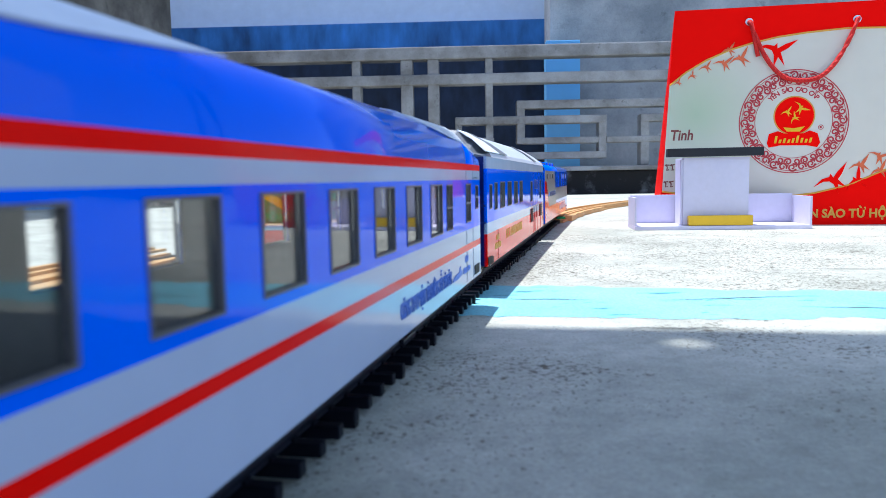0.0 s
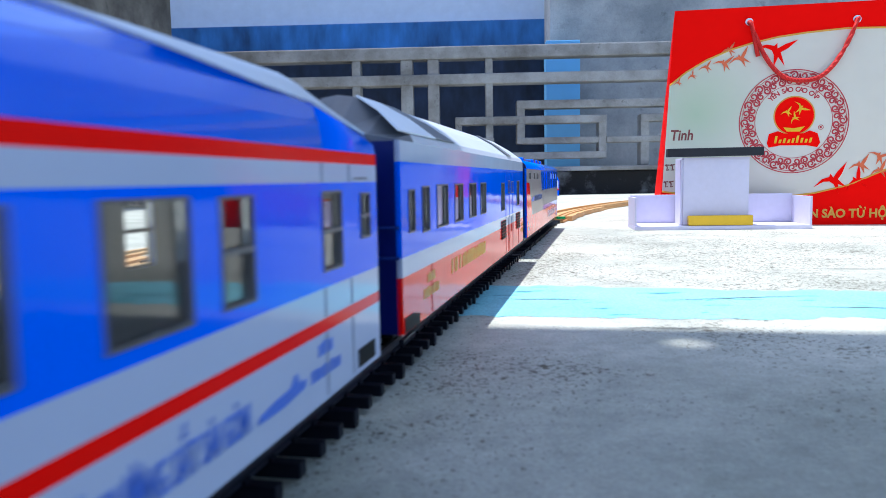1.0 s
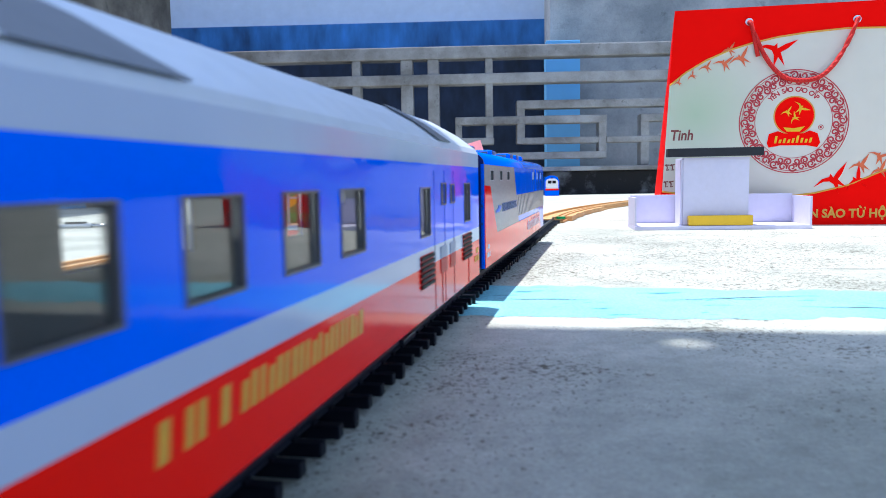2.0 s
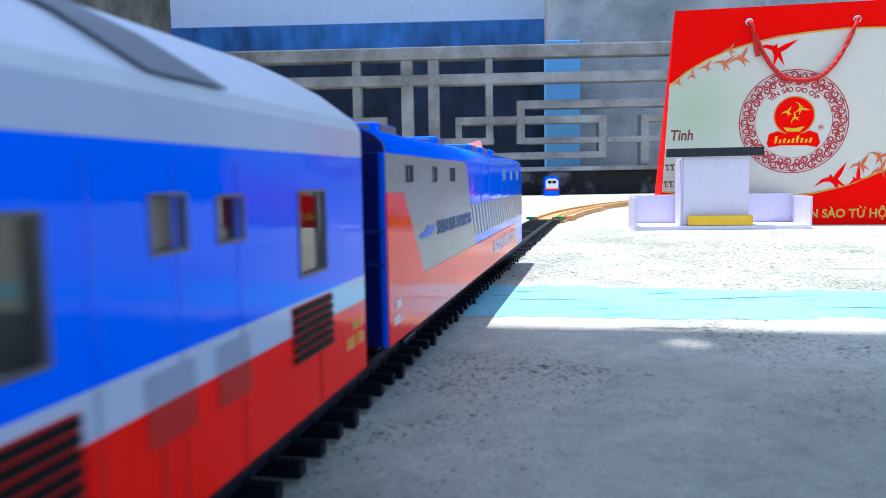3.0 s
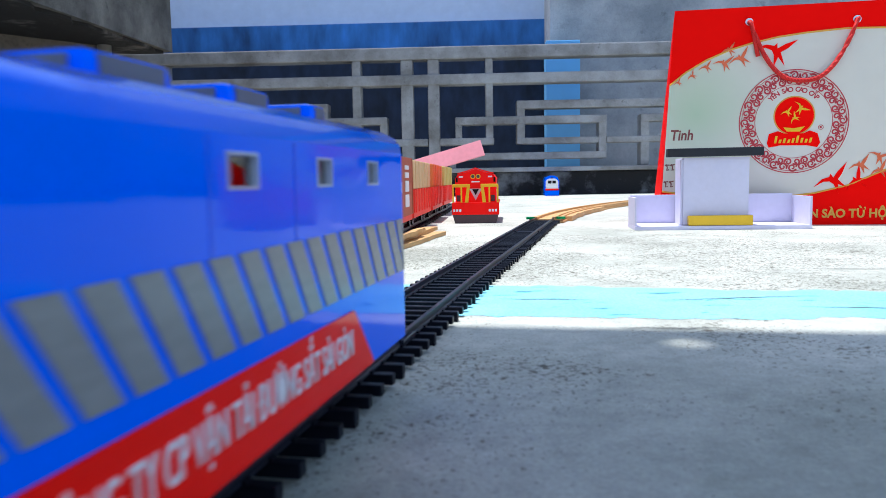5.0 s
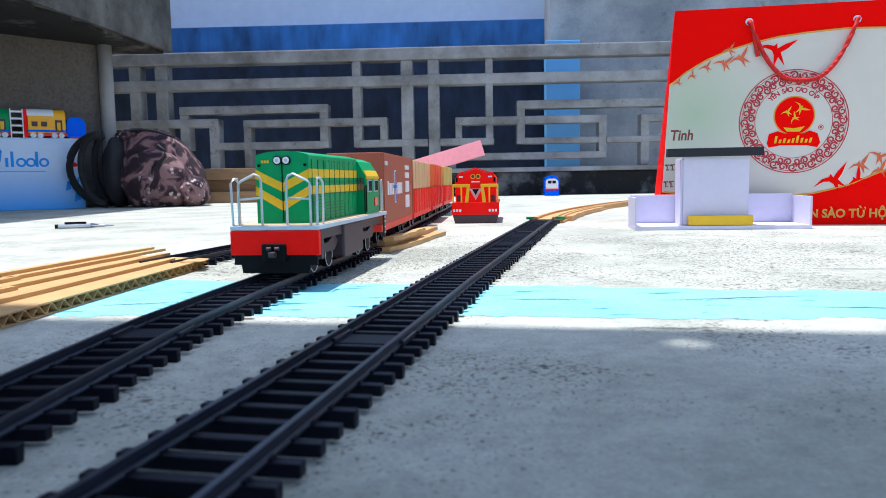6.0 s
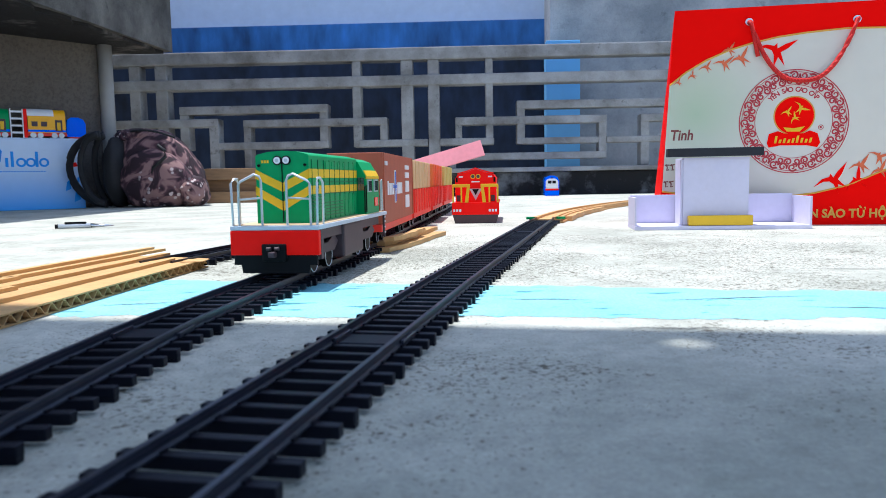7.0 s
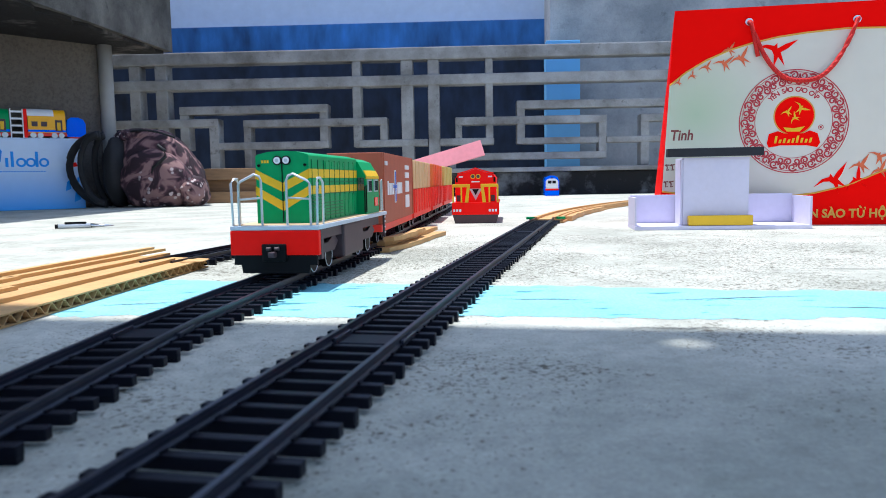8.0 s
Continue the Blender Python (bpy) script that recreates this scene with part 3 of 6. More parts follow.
def decal(parent, name, pts, material, side=HW, proud=0.0002, label=""):
    """A flat painted field on the right-hand side, outline in (y, z)."""
    return part(name, prism(pts, side - 0.0003, side + proud, "x"), material, parent, label)


def side_text(name, text, y0, z, size, material, parent, width, label=""):
    """Lettering on the right-hand side, read from the near end to the far end."""
    m = Matrix(((0, 0, 1, HW + 0.0001), (1, 0, 0, y0), (0, 1, 0, z), (0, 0, 0, 1)))
    return words(name, text, size, material, parent, m, label, width=width)


def running_gear(parent):
    part("chassis", box(-0.0135, 0.0135, -CL / 2 + 0.004, CL / 2 - 0.004, 0.0095, 0.0128), M_BLACK, parent)
    bm = bmesh.new()
    for y in (-0.03, -0.008, 0.018, 0.034):
        bm_box(bm, -0.012, 0.012, y - 0.008, y + 0.008, 0.0078, 0.0096, 0.0006)
    part("underfloor_equipment", bm, M_BLACK, parent)
    for yb in (-CL / 2 + 0.036, CL / 2 - 0.036):
        bogie = part("bogie", box(-0.0115, 0.0115, yb - 0.016, yb + 0.016, 0.0088, 0.0108, 0.0005), M_BLACK, parent)
        for s in (-1, 1):
            bm = bmesh.new()
            bm_box(bm, min(s * 0.0112, s * 0.0125), max(s * 0.0112, s * 0.0125), yb - 0.0165, yb + 0.0165, 0.0098, 0.0116)
            for yw in (-0.0125, 0.0125):
                bm_box(bm, min(s * 0.0112, s * 0.0130), max(s * 0.0112, s * 0.0130), yb + yw - 0.0022, yb + yw + 0.0022, 0.0082, 0.0118)
            part("side_frame", bm, M_BLACK, bogie)
            for yw in (-0.0125, 0.0125):
                part("wheel", cyl((s * 0.0078, yb + yw, 0.0108), (s * 0.0104, yb + yw, 0.0108), 0.0052, 20), M_STEEL, bogie, "steel wheel")
    for s in (-1, 1):
        part("coupler", box(-0.0016, 0.0016, min(s * (CL / 2 - 0.008), s * (CL / 2 + 0.0012)), max(s * (CL / 2 - 0.008), s * (CL / 2 + 0.0012)), 0.0090, 0.0116), M_BLACK, parent)


def end_walls(parent, top):
    for s in (-1, 1):
        ya, yb = sorted((s * CL / 2, s * (CL / 2 - 0.0012)))
        e = part("end_wall", box(-HW + 0.0003, HW - 0.0003, ya, yb, 0.0112, top, 0.0002), M_NAVY, parent, "dark blue end wall")
        ya, yb = sorted((s * CL / 2, s * (CL / 2 + 0.0006)))
        part("gangway_door", box(-0.006, 0.006, ya, yb, 0.013, 0.042, 0.0003), M_NAVY, e)
        bm = bmesh.new()
        for z in (0.0272, 0.0335):
            bm_box(bm, 0.0075, 0.0165, ya, yb, z - 0.0003, z + 0.0003)
        part("ladder_rung", bm, M_RUNG, e)


def coach_a():
    """Blue and white passenger coach with two red stripes."""
    c = thing("passenger_coach", "blue and white model passenger coach with two red stripes", "model train coach", "vehicles of the passing train")
    e = CL / 2
    w = [(e - 0.0095, e - 0.0043, 0.0335, 0.0412), (e - 0.027, e - 0.0188, 0.0300, 0.0418), (e - 0.0565, e - 0.0487, 0.0295, 0.0418)]
    w += [(e - 0.0757 - 0.0227 * k, e - 0.0623 - 0.0227 * k, 0.0293, 0.0420) for k in range(7)]
    w = sorted(w)
    band(0.0112, 0.0213, M_WHITE, c, "lower_panel")
    band(0.0213, 0.0233, M_RED, c, "red_stripe")
    band(0.0233, 0.0277, M_WHITE, c, "waist_panel")
    band(0.0277, 0.0430, M_BLUE, c, "window_panel", w)
    band(0.0430, 0.0459, M_WHITE, c, "upper_panel")
    band(0.0459, 0.0478, M_RED, c, "red_stripe")
    windows(c, w)
    roof = part("roof", roof_shape(bmesh.new(), -CL / 2 + 0.026, CL / 2 - 0.026, 0.0478, 0.0478, 0.0600, 0.0600), M_ROOFBLUE, c, "glossy blue arched roof", True)
    for s in (-1, 1):
        q = part("roof_end", roof_shape(bmesh.new(), s * (CL / 2 - 0.026), s * CL / 2, 0.0478, 0.0478, 0.0599, 0.0535), M_BLUE, c, "sloping roof end", True)
        # pale sheet over the crown of the roof end
        bm = bmesh.new()
        rows = []
        for d, half in ((0.078, 26), (0.060, 46), (0.040, 58), (0.026, 62), (0.014, 62), (0.001, 60)):
            y = s * (CL / 2 - d)
            t = 0.0600 if d >= 0.026 else 0.0599 - 0.0064 * (0.026 - d) / 0.026
            row = []
            for k in range(9):
                an = radians(90 - half + 2 * half * k / 8)
                row.append((-HW * math.copysign(abs(math.cos(an)) ** 0.72, math.cos(an)), y, 0.0478 + (t - 0.0478) * math.sin(an) ** 0.85))
            rows.append([bm.verts.new((p[0] * 1.01, p[1], p[2] + 0.0005)) for p in row])
        for r0, r1 in zip(rows, rows[1:]):
            for k in range(8):
                bm.faces.new((r0[k], r0[k + 1], r1[k + 1], r1[k]))
        bmesh.ops.recalc_face_normals(bm, faces=bm.faces)
        bmesh.ops.solidify(bm, geom=bm.faces[:], thickness=0.0004)
        for d in (0.034, 0.018):
            yv = sorted((s * (CL / 2 - d), s * (CL / 2 - d + 0.007)))
            part("roof_vent", box(0.0070, 0.0125, yv[0], yv[1], 0.0545, 0.0578 if d > 0.02 else 0.0560, 0.0004), M_DARKGREY, c)
        part("roof_hatch", bm, M_ROOFGREY, c, "light grey sloping roof hatch")
    part("floor", box(-HW + 0.0013, HW - 0.0013, -CL / 2 + 0.002, CL / 2 - 0.002, 0.0125, 0.0135), M_BLACK, c)
    part("ceiling_panel", box(-HW + 0.0013, HW - 0.0013, -CL / 2 + 0.002, CL / 2 - 0.002, 0.0470, 0.0477), M_DARKGREY, c)
    lining(c, w, 0.0136, 0.0469)
    for y in (e - 0.0268, e - 0.0150):
        for z0, z1 in ((0.0118, 0.0212), (0.0234, 0.0276), (0.0431, 0.0458)):
            seam(c, y, z0, z1, M_SEAMGREY)
    end_walls(c, 0.0478)
    running_gear(c)
    decal(c, "vent", [(e - 0.0125, 0.0122), (e - 0.0035, 0.0122), (e - 0.0035, 0.0152), (e - 0.0125, 0.0152)], M_BLACK)
    side_text("lettering", "CÔNG TY CP VẬN TẢI ĐƯỜNG SẮT SÀI GÒN", e - 0.1050, 0.0148, 0.0050, M_BLUEINK, c, 0.053)
    decal(c, "emblem", [(e - 0.0495, 0.0148), (e - 0.042, 0.0148), (e - 0.0355, 0.0154), (e - 0.0350, 0.0164), (e - 0.0372, 0.0166), (e - 0.0385, 0.0180), (e - 0.0400, 0.0165), (e - 0.0450, 0.0162), (e - 0.0495, 0.0155)], M_BLUEINK)
    letter_bars(c, M_BLUEINK, e - 0.0330, e - 0.0177, 0.0150, 0.0168, 10, 11)
    letter_bars(c, M_BLUEINK, e - 0.0300, e - 0.0225, 0.0182, 0.0202, 5, 12)
    letter_bars(c, M_DARKGREY, e - 0.0125, e - 0.0035, 0.0434, 0.0438, 6, 13, "small_print")
    return c


def coach_b():
    """Blue, white and orange-red coach with a grey roof."""
    c = thing("passenger_coach", "blue, white and orange-red model coach with a grey roof", "model train coach", "vehicles of the passing train")
    f = -CL / 2
    w = [(f + a, f + b, z0, z1) for a, b, z0, z1 in ((0.0057, 0.0112, 0.0320, 0.0412), (0.0179, 0.0252, 0.0312, 0.0418), (0.0333, 0.0466, 0.0312, 0.0420), (0.056, 0.0686, 0.0312, 0.0420), (0.079, 0.0915, 0.0312, 0.0420), (0.1005, 0.1125, 0.0312, 0.0420),
                                                   (0.153, 0.163, 0.0300, 0.0415), (0.1758, 0.1819, 0.0367, 0.0424), (0.1876, 0.1937, 0.0367, 0.0420), (0.2090, 0.2190, 0.0303, 0.0421))]
    band(0.0112, 0.0231, M_ORANGE, c, "lower_panel")
    band(0.0231, 0.0272, M_WHITE, c, "waist_panel")
    band(0.0272, 0.0470, M_BLUE, c, "window_panel", w)
    band(0.0470, 0.0513, M_WHITE, c, "upper_panel")
    windows(c, w, False)
    facet = [(1.0, 0.0), (0.95, 0.16), (0.60, 0.60), (0.22, 0.95), (0.0, 1.0)]
    e0, t0 = 0.0513, 0.0622
    part("roof", roof_shape(bmesh.new(), f + 0.0115, CL / 2 - 0.012, e0, e0, t0, t0, facet), M_ROOFGREY, c, "light grey faceted roof")
    part("roof_end", roof_shape(bmesh.new(), f, f + 0.0115, e0, e0, 0.0535, t0, facet), M_DARKGREY, c, "dark grey sloping roof end")
    part("roof_end", roof_shape(bmesh.new(), CL / 2 - 0.012, CL / 2, e0, e0, t0, 0.0615, facet), M_ROOFGREY, c, "light grey sloping roof end")

    def roof_patch(name, low, high, material, label):
        """A sheet on the right-hand roof slope: its stretch along the eave and along the ridge."""
        bm = bmesh.new()
        rows = []
        for a, fr, w in ((0.95, 0.16, 0.0), (0.60, 0.60, 0.52), (0.22, 0.95, 1.0)):
            ya, yb = (low[i] + (high[i] - low[i]) * w for i in (0, 1))
            p = (HW * a + 0.0004, e0 + (t0 - e0) * fr + 0.0004)
            rows.append([bm.verts.new((p[0], f + ya, p[1])), bm.verts.new((p[0], f + yb, p[1]))])
        for r0, r1 in zip(rows, rows[1:]):
            bm.faces.new((r0[0], r0[1], r1[1], r1[0]))
        bmesh.ops.recalc_face_normals(bm, faces=bm.faces)
        bmesh.ops.solidify(bm, geom=bm.faces[:], thickness=0.0003)
        part(name, bm, material, c, label)

    roof_patch("roof_cheek", (0.001, 0.036), (0.0118, 0.030), M_PAPER, "pale paper cheek of the roof end")
    roof_patch("roof_panel", (0.036, 0.060), (0.030, 0.042), M_DARKGREY, "dark grey roof panel")
    roof_patch("roof_panel", (0.178, 0.192), (0.170, 0.180), M_DARKGREY, "dark grey roof panel")
    part("floor", box(-HW + 0.0013, HW - 0.0013, -CL / 2 + 0.002, CL / 2 - 0.002, 0.0125, 0.0135), M_BLACK, c)
    lining(c, w, 0.0136, 0.0512)
    for y in (CL / 2 - 0.0690, CL / 2 - 0.0567, CL / 2 - 0.0445):
        seam(c, y, 0.0273, 0.0455, M_SEAMBLUE)
        seam(c, y, 0.0233, 0.0271, M_SEAMGREY)
        seam(c, y, 0.0114, 0.0230, M_DARKRED)
    end_walls(c, 0.0513)
    running_gear(c)
    # doors, louvres, gold writing
    for y in (f + 0.0262, f + 0.176, f + 0.2155):
        part("panel_seam", box(HW - 0.0002, HW + 0.00015, y, y + 0.0004, 0.0114, 0.0230), M_DARKRED, c)
    for y0, y1, z in ((0.152, 0.1656, 0.0182), (0.2058, 0.2203, 0.0190)):
        lv = part("louvre", box(HW - 0.0003, HW + 0.0001, f + y0, f + y1, z, z + 0.0078), M_DARKRED, c, "black slatted louvre")
        for k in range(6):
            part("slat", box(HW, HW + 0.0005, f + y0 + 0.0003, f + y1 - 0.0003, z + 0.0003 + k * 0.00128, z + 0.0011 + k * 0.00128), M_BLACK, lv)
    decal(c, "corner_panel", [(f + 0.001, 0.0114), (f + 0.0135, 0.0114), (f + 0.0135, 0.0135), (f + 0.008, 0.0145), (f + 0.001, 0.0145)], M_BLACK)
    letter_bars(c, M_GOLD, f + 0.022, f + 0.030, 0.0192, 0.0214, 5, 21)
    letter_bars(c, M_GOLD, f + 0.018, f + 0.036, 0.0158, 0.0182, 11, 22)
    letter_bars(c, M_GOLD, f + 0.050, f + 0.110, 0.0176, 0.0216, 26, 23, lean=0.0006)
    letter_bars(c, M_GOLD, f + 0.2300, f + 0.2345, 0.0190, 0.0206, 4, 24)
    letter_bars(c, M_GOLD, f + 0.2270, f + 0.2355, 0.0162, 0.0182, 7, 25)
    for a, b in ((0.174, 0.182), (0.1864, 0.1937)):
        decal(c, "hatch", [(f + a, 0.0195), (f + b, 0.0195), (f + b, 0.0230), (f + a, 0.0230)], M_DARKRED, label="dark red hatch")
        decal(c, "hatch", [(f + a, 0.0233), (f + b, 0.0233), (f + b, 0.0262), (f + a, 0.0262)], M_HATCH, label="grey hatch")
    return c


def power_car():
    """Blue, grey and red generator car at the end of the train."""
    c = thing("power_car", "blue model generator car with silver-grey and red fields", "model train car", "vehicles of the passing train")
    f = -CL / 2
    small = [(f + a, f + b, 0.0424, 0.0466) for a, b in ((0.0136, 0.0212), (0.0386, 0.0450), (0.0600, 0.0677), (0.170, 0.1775), (0.196, 0.202), (0.2195, 0.2255))]
    band(0.0112, 0.0485, M_BLUE, c, "side_panel", small)
    windows(c, small[:3], False)
    windows(c, small[3:], False, M_WHITE)
    for s in (1, -1):
        def fld(name, pts, m, proud=0.0002):
            part(name, prism(pts, s * (HW - 0.0003), s * (HW + proud), "x"), m, c)
        zc, zt = 0.0222, 0.0483
        # silver field cut round the small windows
        seg = [(0.0, 0.0136), (0.0212, 0.0386), (0.0450, 0.0600), (0.0677, 0.0835)]
        fld("silver_field", [(f + 0.0001, 0.0409), (f + 0.0124, 0.0406), (f + 0.0290, zc), (f + 0.1015, zc), (f + 0.0875, 0.0424), (f + 0.0001, 0.0424)], M_SILVER)
        for a, b in seg:
            fld("silver_field", [(f + a + 0.0001, 0.0424), (f + b + (0.0050 if b > 0.08 else 0), 0.0424), (f + b + (0.0015 if b > 0.08 else 0), 0.0466), (f + a + 0.0001, 0.0466)], M_SILVER)
        fld("silver_field", [(f + 0.0001, 0.0466), (f + 0.0850, 0.0466), (f + 0.0835, zt), (f + 0.0001, zt)], M_SILVER)
        fld("red_field", [(f + 0.0001, 0.0113), (f + 0.2200, 0.0113), (f + 0.2100, zc), (f + 0.0290, zc), (f + 0.0124, 0.0406), (f + 0.0001, 0.0409)], M_ORANGE, 0.0003)
        for k in range(23):
            y = f + 0.0938 + k * 0.0065
            edge = CL / 2 - 0.0001
            if y + 0.002 < edge:
                fld("stripe", [(min(a, edge), z) for a, z in ((y, 0.0354), (y + 0.0048, 0.0354), (y + 0.0115, 0.0250), (y + 0.0067, 0.0250))], M_SILVER)
    roof = part("roof", roof_shape(bmesh.new(), -CL / 2 + 0.0008, CL / 2, 0.0485, 0.0485, 0.0543, 0.0543), M_BLUE, c, "glossy blue arched roof", True)
    part("roof_end", roof_shape(bmesh.new(), -CL / 2, -CL / 2 + 0.0008, 0.0485, 0.0485, 0.0541, 0.0541), M_NAVY, c, "dark navy roof end")
    for y, l, x in ((0.012, 0.016, -0.005), (0.040, 0.018, -0.004), (0.105, 0.014, -0.004), (0.165, 0.016, -0.003), (0.195, 0.014, -0.003), (0.226, 0.008, -0.003)):
        rv = part("roof_vent", box(x - 0.0075, x + 0.0075, f + y, f + y + l, 0.0530, 0.0576, 0.0014), M_BLUE, c)
        part("vent_grille", box(x + 0.0070, x + 0.0078, f + y + 0.002, f + y + l - 0.002, 0.0548, 0.0570, 0.0002), M_DARKGREY, rv)
        part("vent_grille", box(x - 0.0055, x + 0.0055, f + y - 0.0004, f + y + 0.0006, 0.0548, 0.0568, 0.0002), M_DARKGREY, rv)
    part("floor", box(-HW + 0.0013, HW - 0.0013, -CL / 2 + 0.002, CL / 2 - 0.002, 0.0125, 0.0135), M_BLACK, c)
    lining(c, small, 0.0136, 0.0484)
    for y in (f + 0.1130, f + 0.1317, f + 0.1660, f + 0.1880):
        seam(c, y, 0.0355, 0.0483, M_SEAMBLUE)
    end_walls(c, 0.0485)
    running_gear(c)
    side_text("lettering", "SAIGON", f + 0.0435, 0.0297, 0.0050, M_FADEDINK, c, 0.0192).location.x += 0.0002
    side_text("lettering", "EXPRESS", f + 0.0645, 0.0297, 0.0050, M_FADEDINK, c, 0.0262).location.x += 0.0002
    decal(c, "emblem", [(f + 0.0262, 0.0300), (f + 0.0342, 0.0300), (f + 0.0397, 0.0312), (f + 0.0400, 0.0324), (f + 0.0367, 0.0320), (f + 0.0335, 0.0328), (f + 0.0320, 0.0316), (f + 0.0262, 0.0308)], M_BLUEINK, proud=0.0004)
    letter_bars(c, M_WHITEINK, f + 0.0050, f + 0.0088, 0.0178, 0.0196, 3, 33, side=HW + 0.0003)
    letter_bars(c, M_WHITEINK, f + 0.0035, f + 0.0105, 0.0148, 0.0166, 6, 34, side=HW + 0.0003)
    t = side_text("lettering", "CÔNG TY CP VẬN TẢI ĐƯỜNG SẮT SÀI GÒN", f + 0.1390, 0.0153, 0.0060, M_WHITEINK, c, 0.069)
    t.location.x += 0.0003
    return c


COACH_A, COACH_B = coach_a(), coach_b()
CL = 0.2425
POWER_CAR = power_car()
CL = 0.2365


# ---- green diesel locomotive ----
M_GREEN = mat("loco_green", (0.006, 0.315, 0.095), 0.42, 0, 0.10, 60, 0.03, spec=0.2)
M_YELLOW = mat("loco_yellow", (0.86, 0.50, 0.012), 0.42, 0, 0.08, 60, 0.02, spec=0.3)
M_BRIGHTRED = mat("loco_red", (0.99, 0.004, 0.0), 0.4, 0, 0.05, 60, 0.02, spec=0.15)
M_DECK = mat("deck_edge_pale", (0.55, 0.58, 0.62), 0.5, 0, 0.1, 60, 0.02)
M_TAN = mat("deck_tan", (0.60, 0.42, 0.24), 0.6, 0, 0.1, 60, 0.02)
M_PLUM = mat("plum_grey_plastic", (0.060, 0.034, 0.040), 0.5, 0, 0.2, 80, 0.03)
M_SEAMGREEN = mat("dark_green_joint", (0.003, 0.14, 0.042), 0.5, 0, 0.1, 60, 0.0)
M_HANDRAIL = mat("handrail_silver", (0.55, 0.58, 0.60), 0.35, 0.3, 0.08, 60, 0.0)


def side_box(s, x, y0, y1, z0, z1, proud):
    xa, xb = sorted((s * (x - 0.0004), s * (x + proud)))
    return box(xa, xb, y0, y1, z0, z1)


def wheelset(parent, y, r, x=0.0098, name="wheel"):
    for s in (-1, 1):
        bm = cyl((s * (x - 0.0025), y, 0.0056 + r), (s * x, y, 0.0056 + r), r, 24)
        w = part(name, bm, M_BLACK, parent)
        part("tyre", tube([(s * x, y + r * 0.93 * math.cos(a * math.tau / 20), 0.0056 + r + r * 0.93 * math.sin(a * math.tau / 20)) for a in range(21)], 0.00025, 6), M_HANDRAIL, w, "bright wheel rim")


def green_loco():
    g = thing("diesel_locomotive", "green model diesel locomotive with yellow chevrons and red front", "model locomotive")
    hw, hood = 0.0183, 0.0113
    L = 0.126
    body = part("pilot", box(-hw, hw, 0, 0.003, 0.0145, 0.0243, 0.0004), M_BRIGHTRED, g, "bright red front beam")
    part("deck", box(-hw, hw, 0.0002, L, 0.0244, 0.0262, 0.0003), M_DECK, g, "pale blue-grey running deck")
    part("deck_top", box(-hw + 0.0008, hw - 0.0008, 0.002, L - 0.001, 0.0262, 0.0265), M_TAN, g)
    part("frame", box(-hw + 0.004, hw - 0.004, 0.003, L - 0.004, 0.0195, 0.0244), M_PLUM, g)
    # long hood with an arched top
    half = [(hood, 0.0540), (hood * 0.95, 0.0546), (hood * 0.55, 0.0557)]
    top = half + [(0, 0.0561)] + [(-a, z) for a, z in half[::-1]]
    part("hood", prism([(hood, 0.0265)] + top + [(-hood, 0.0265)], 0.012, 0.088), M_GREEN, g, "green long hood")
    # chevrons on the nose, stripes along the sides
    for zo1, zo0, zc1, zc0 in ((0.0486, 0.0449, 0.0430, 0.0394), (0.0417, 0.0382, 0.0354, 0.0316)):
        part("chevron", prism([(-hood, zo1), (0, zc1), (hood, zo1), (hood, zo0), (0, zc0), (-hood, zo0)], 0.0117, 0.0121), M_YELLOW, g)
        for s in (-1, 1):
            part("side_stripe", side_box(s, hood, 0.0117, 0.0875, zo0, zo1, 0.0002), M_YELLOW, g)
    for s in (-1, 1):
        for k in range(9):
            y = 0.016 + k * 0.0078
            part("hood_door", side_box(s, hood, y, y + 0.0070, 0.0275, 0.0376, 0.0003), M_GREEN, g)
        for k in range(6):
            part("louvre", side_box(s, hood, 0.0155, 0.0310, 0.0282 + k * 0.0016, 0.0288 + k * 0.0016, 0.0007), M_GREEN, g)
        for k in range(5):
            part("upper_door", side_box(s, hood, 0.034 + k * 0.0095, 0.0425 + k * 0.0095, 0.0488, 0.0520, 0.0003), M_GREEN, g)
    for s in (-1, 1):
        for k in range(9):
            y = 0.0150 + k * 0.0082
            part("door_joint", side_box(s, hood, y, y + 0.00022, 0.0270, 0.0525, 0.0004), M_SEAMGREEN, g)
        for z in (0.0381, 0.0430):
            part("door_joint", side_box(s, hood, 0.0320, 0.0872, z, z + 0.0003, 0.0004), M_SEAMGREEN, g)
        for k in range(12):
            part("grille_slat", side_box(s, hood, 0.0135 if k < 7 else 0.0320, 0.0310 if k < 7 else 0.0600, 0.0285 + (k % 7) * 0.0014, 0.0289 + (k % 7) * 0.0014, 0.0005), M_SEAMGREEN, g)
    for s in (-1, 1):
        part("headlight_surround", cyl((s * 0.0019, 0.0125, 0.0522), (s * 0.0019, 0.0114, 0.0522), 0.0019, 20), M_BLACK, g)
        h = part("headlight", cyl((s * 0.0019, 0.0125, 0.0522), (s * 0.0019, 0.0110, 0.0522), 0.0014, 20), M_WHITEINK, g, "round white headlight in a black surround")
        part("lens", cyl((s * 0.0019, 0.0114, 0.0522), (s * 0.0019, 0.0107, 0.0522), 0.0007, 16), M_HANDRAIL, h)
        part("marker_light", cyl((s * 0.0098, 0.0125, 0.0502), (s * 0.0098, 0.0112, 0.0502), 0.0006, 10), M_BLACK, g)
    part("nose_seam", box(-0.00015, 0.00015, 0.0114, 0.0119, 0.0270, 0.0520), M_BLACK, g)
    bm = bmesh.new()
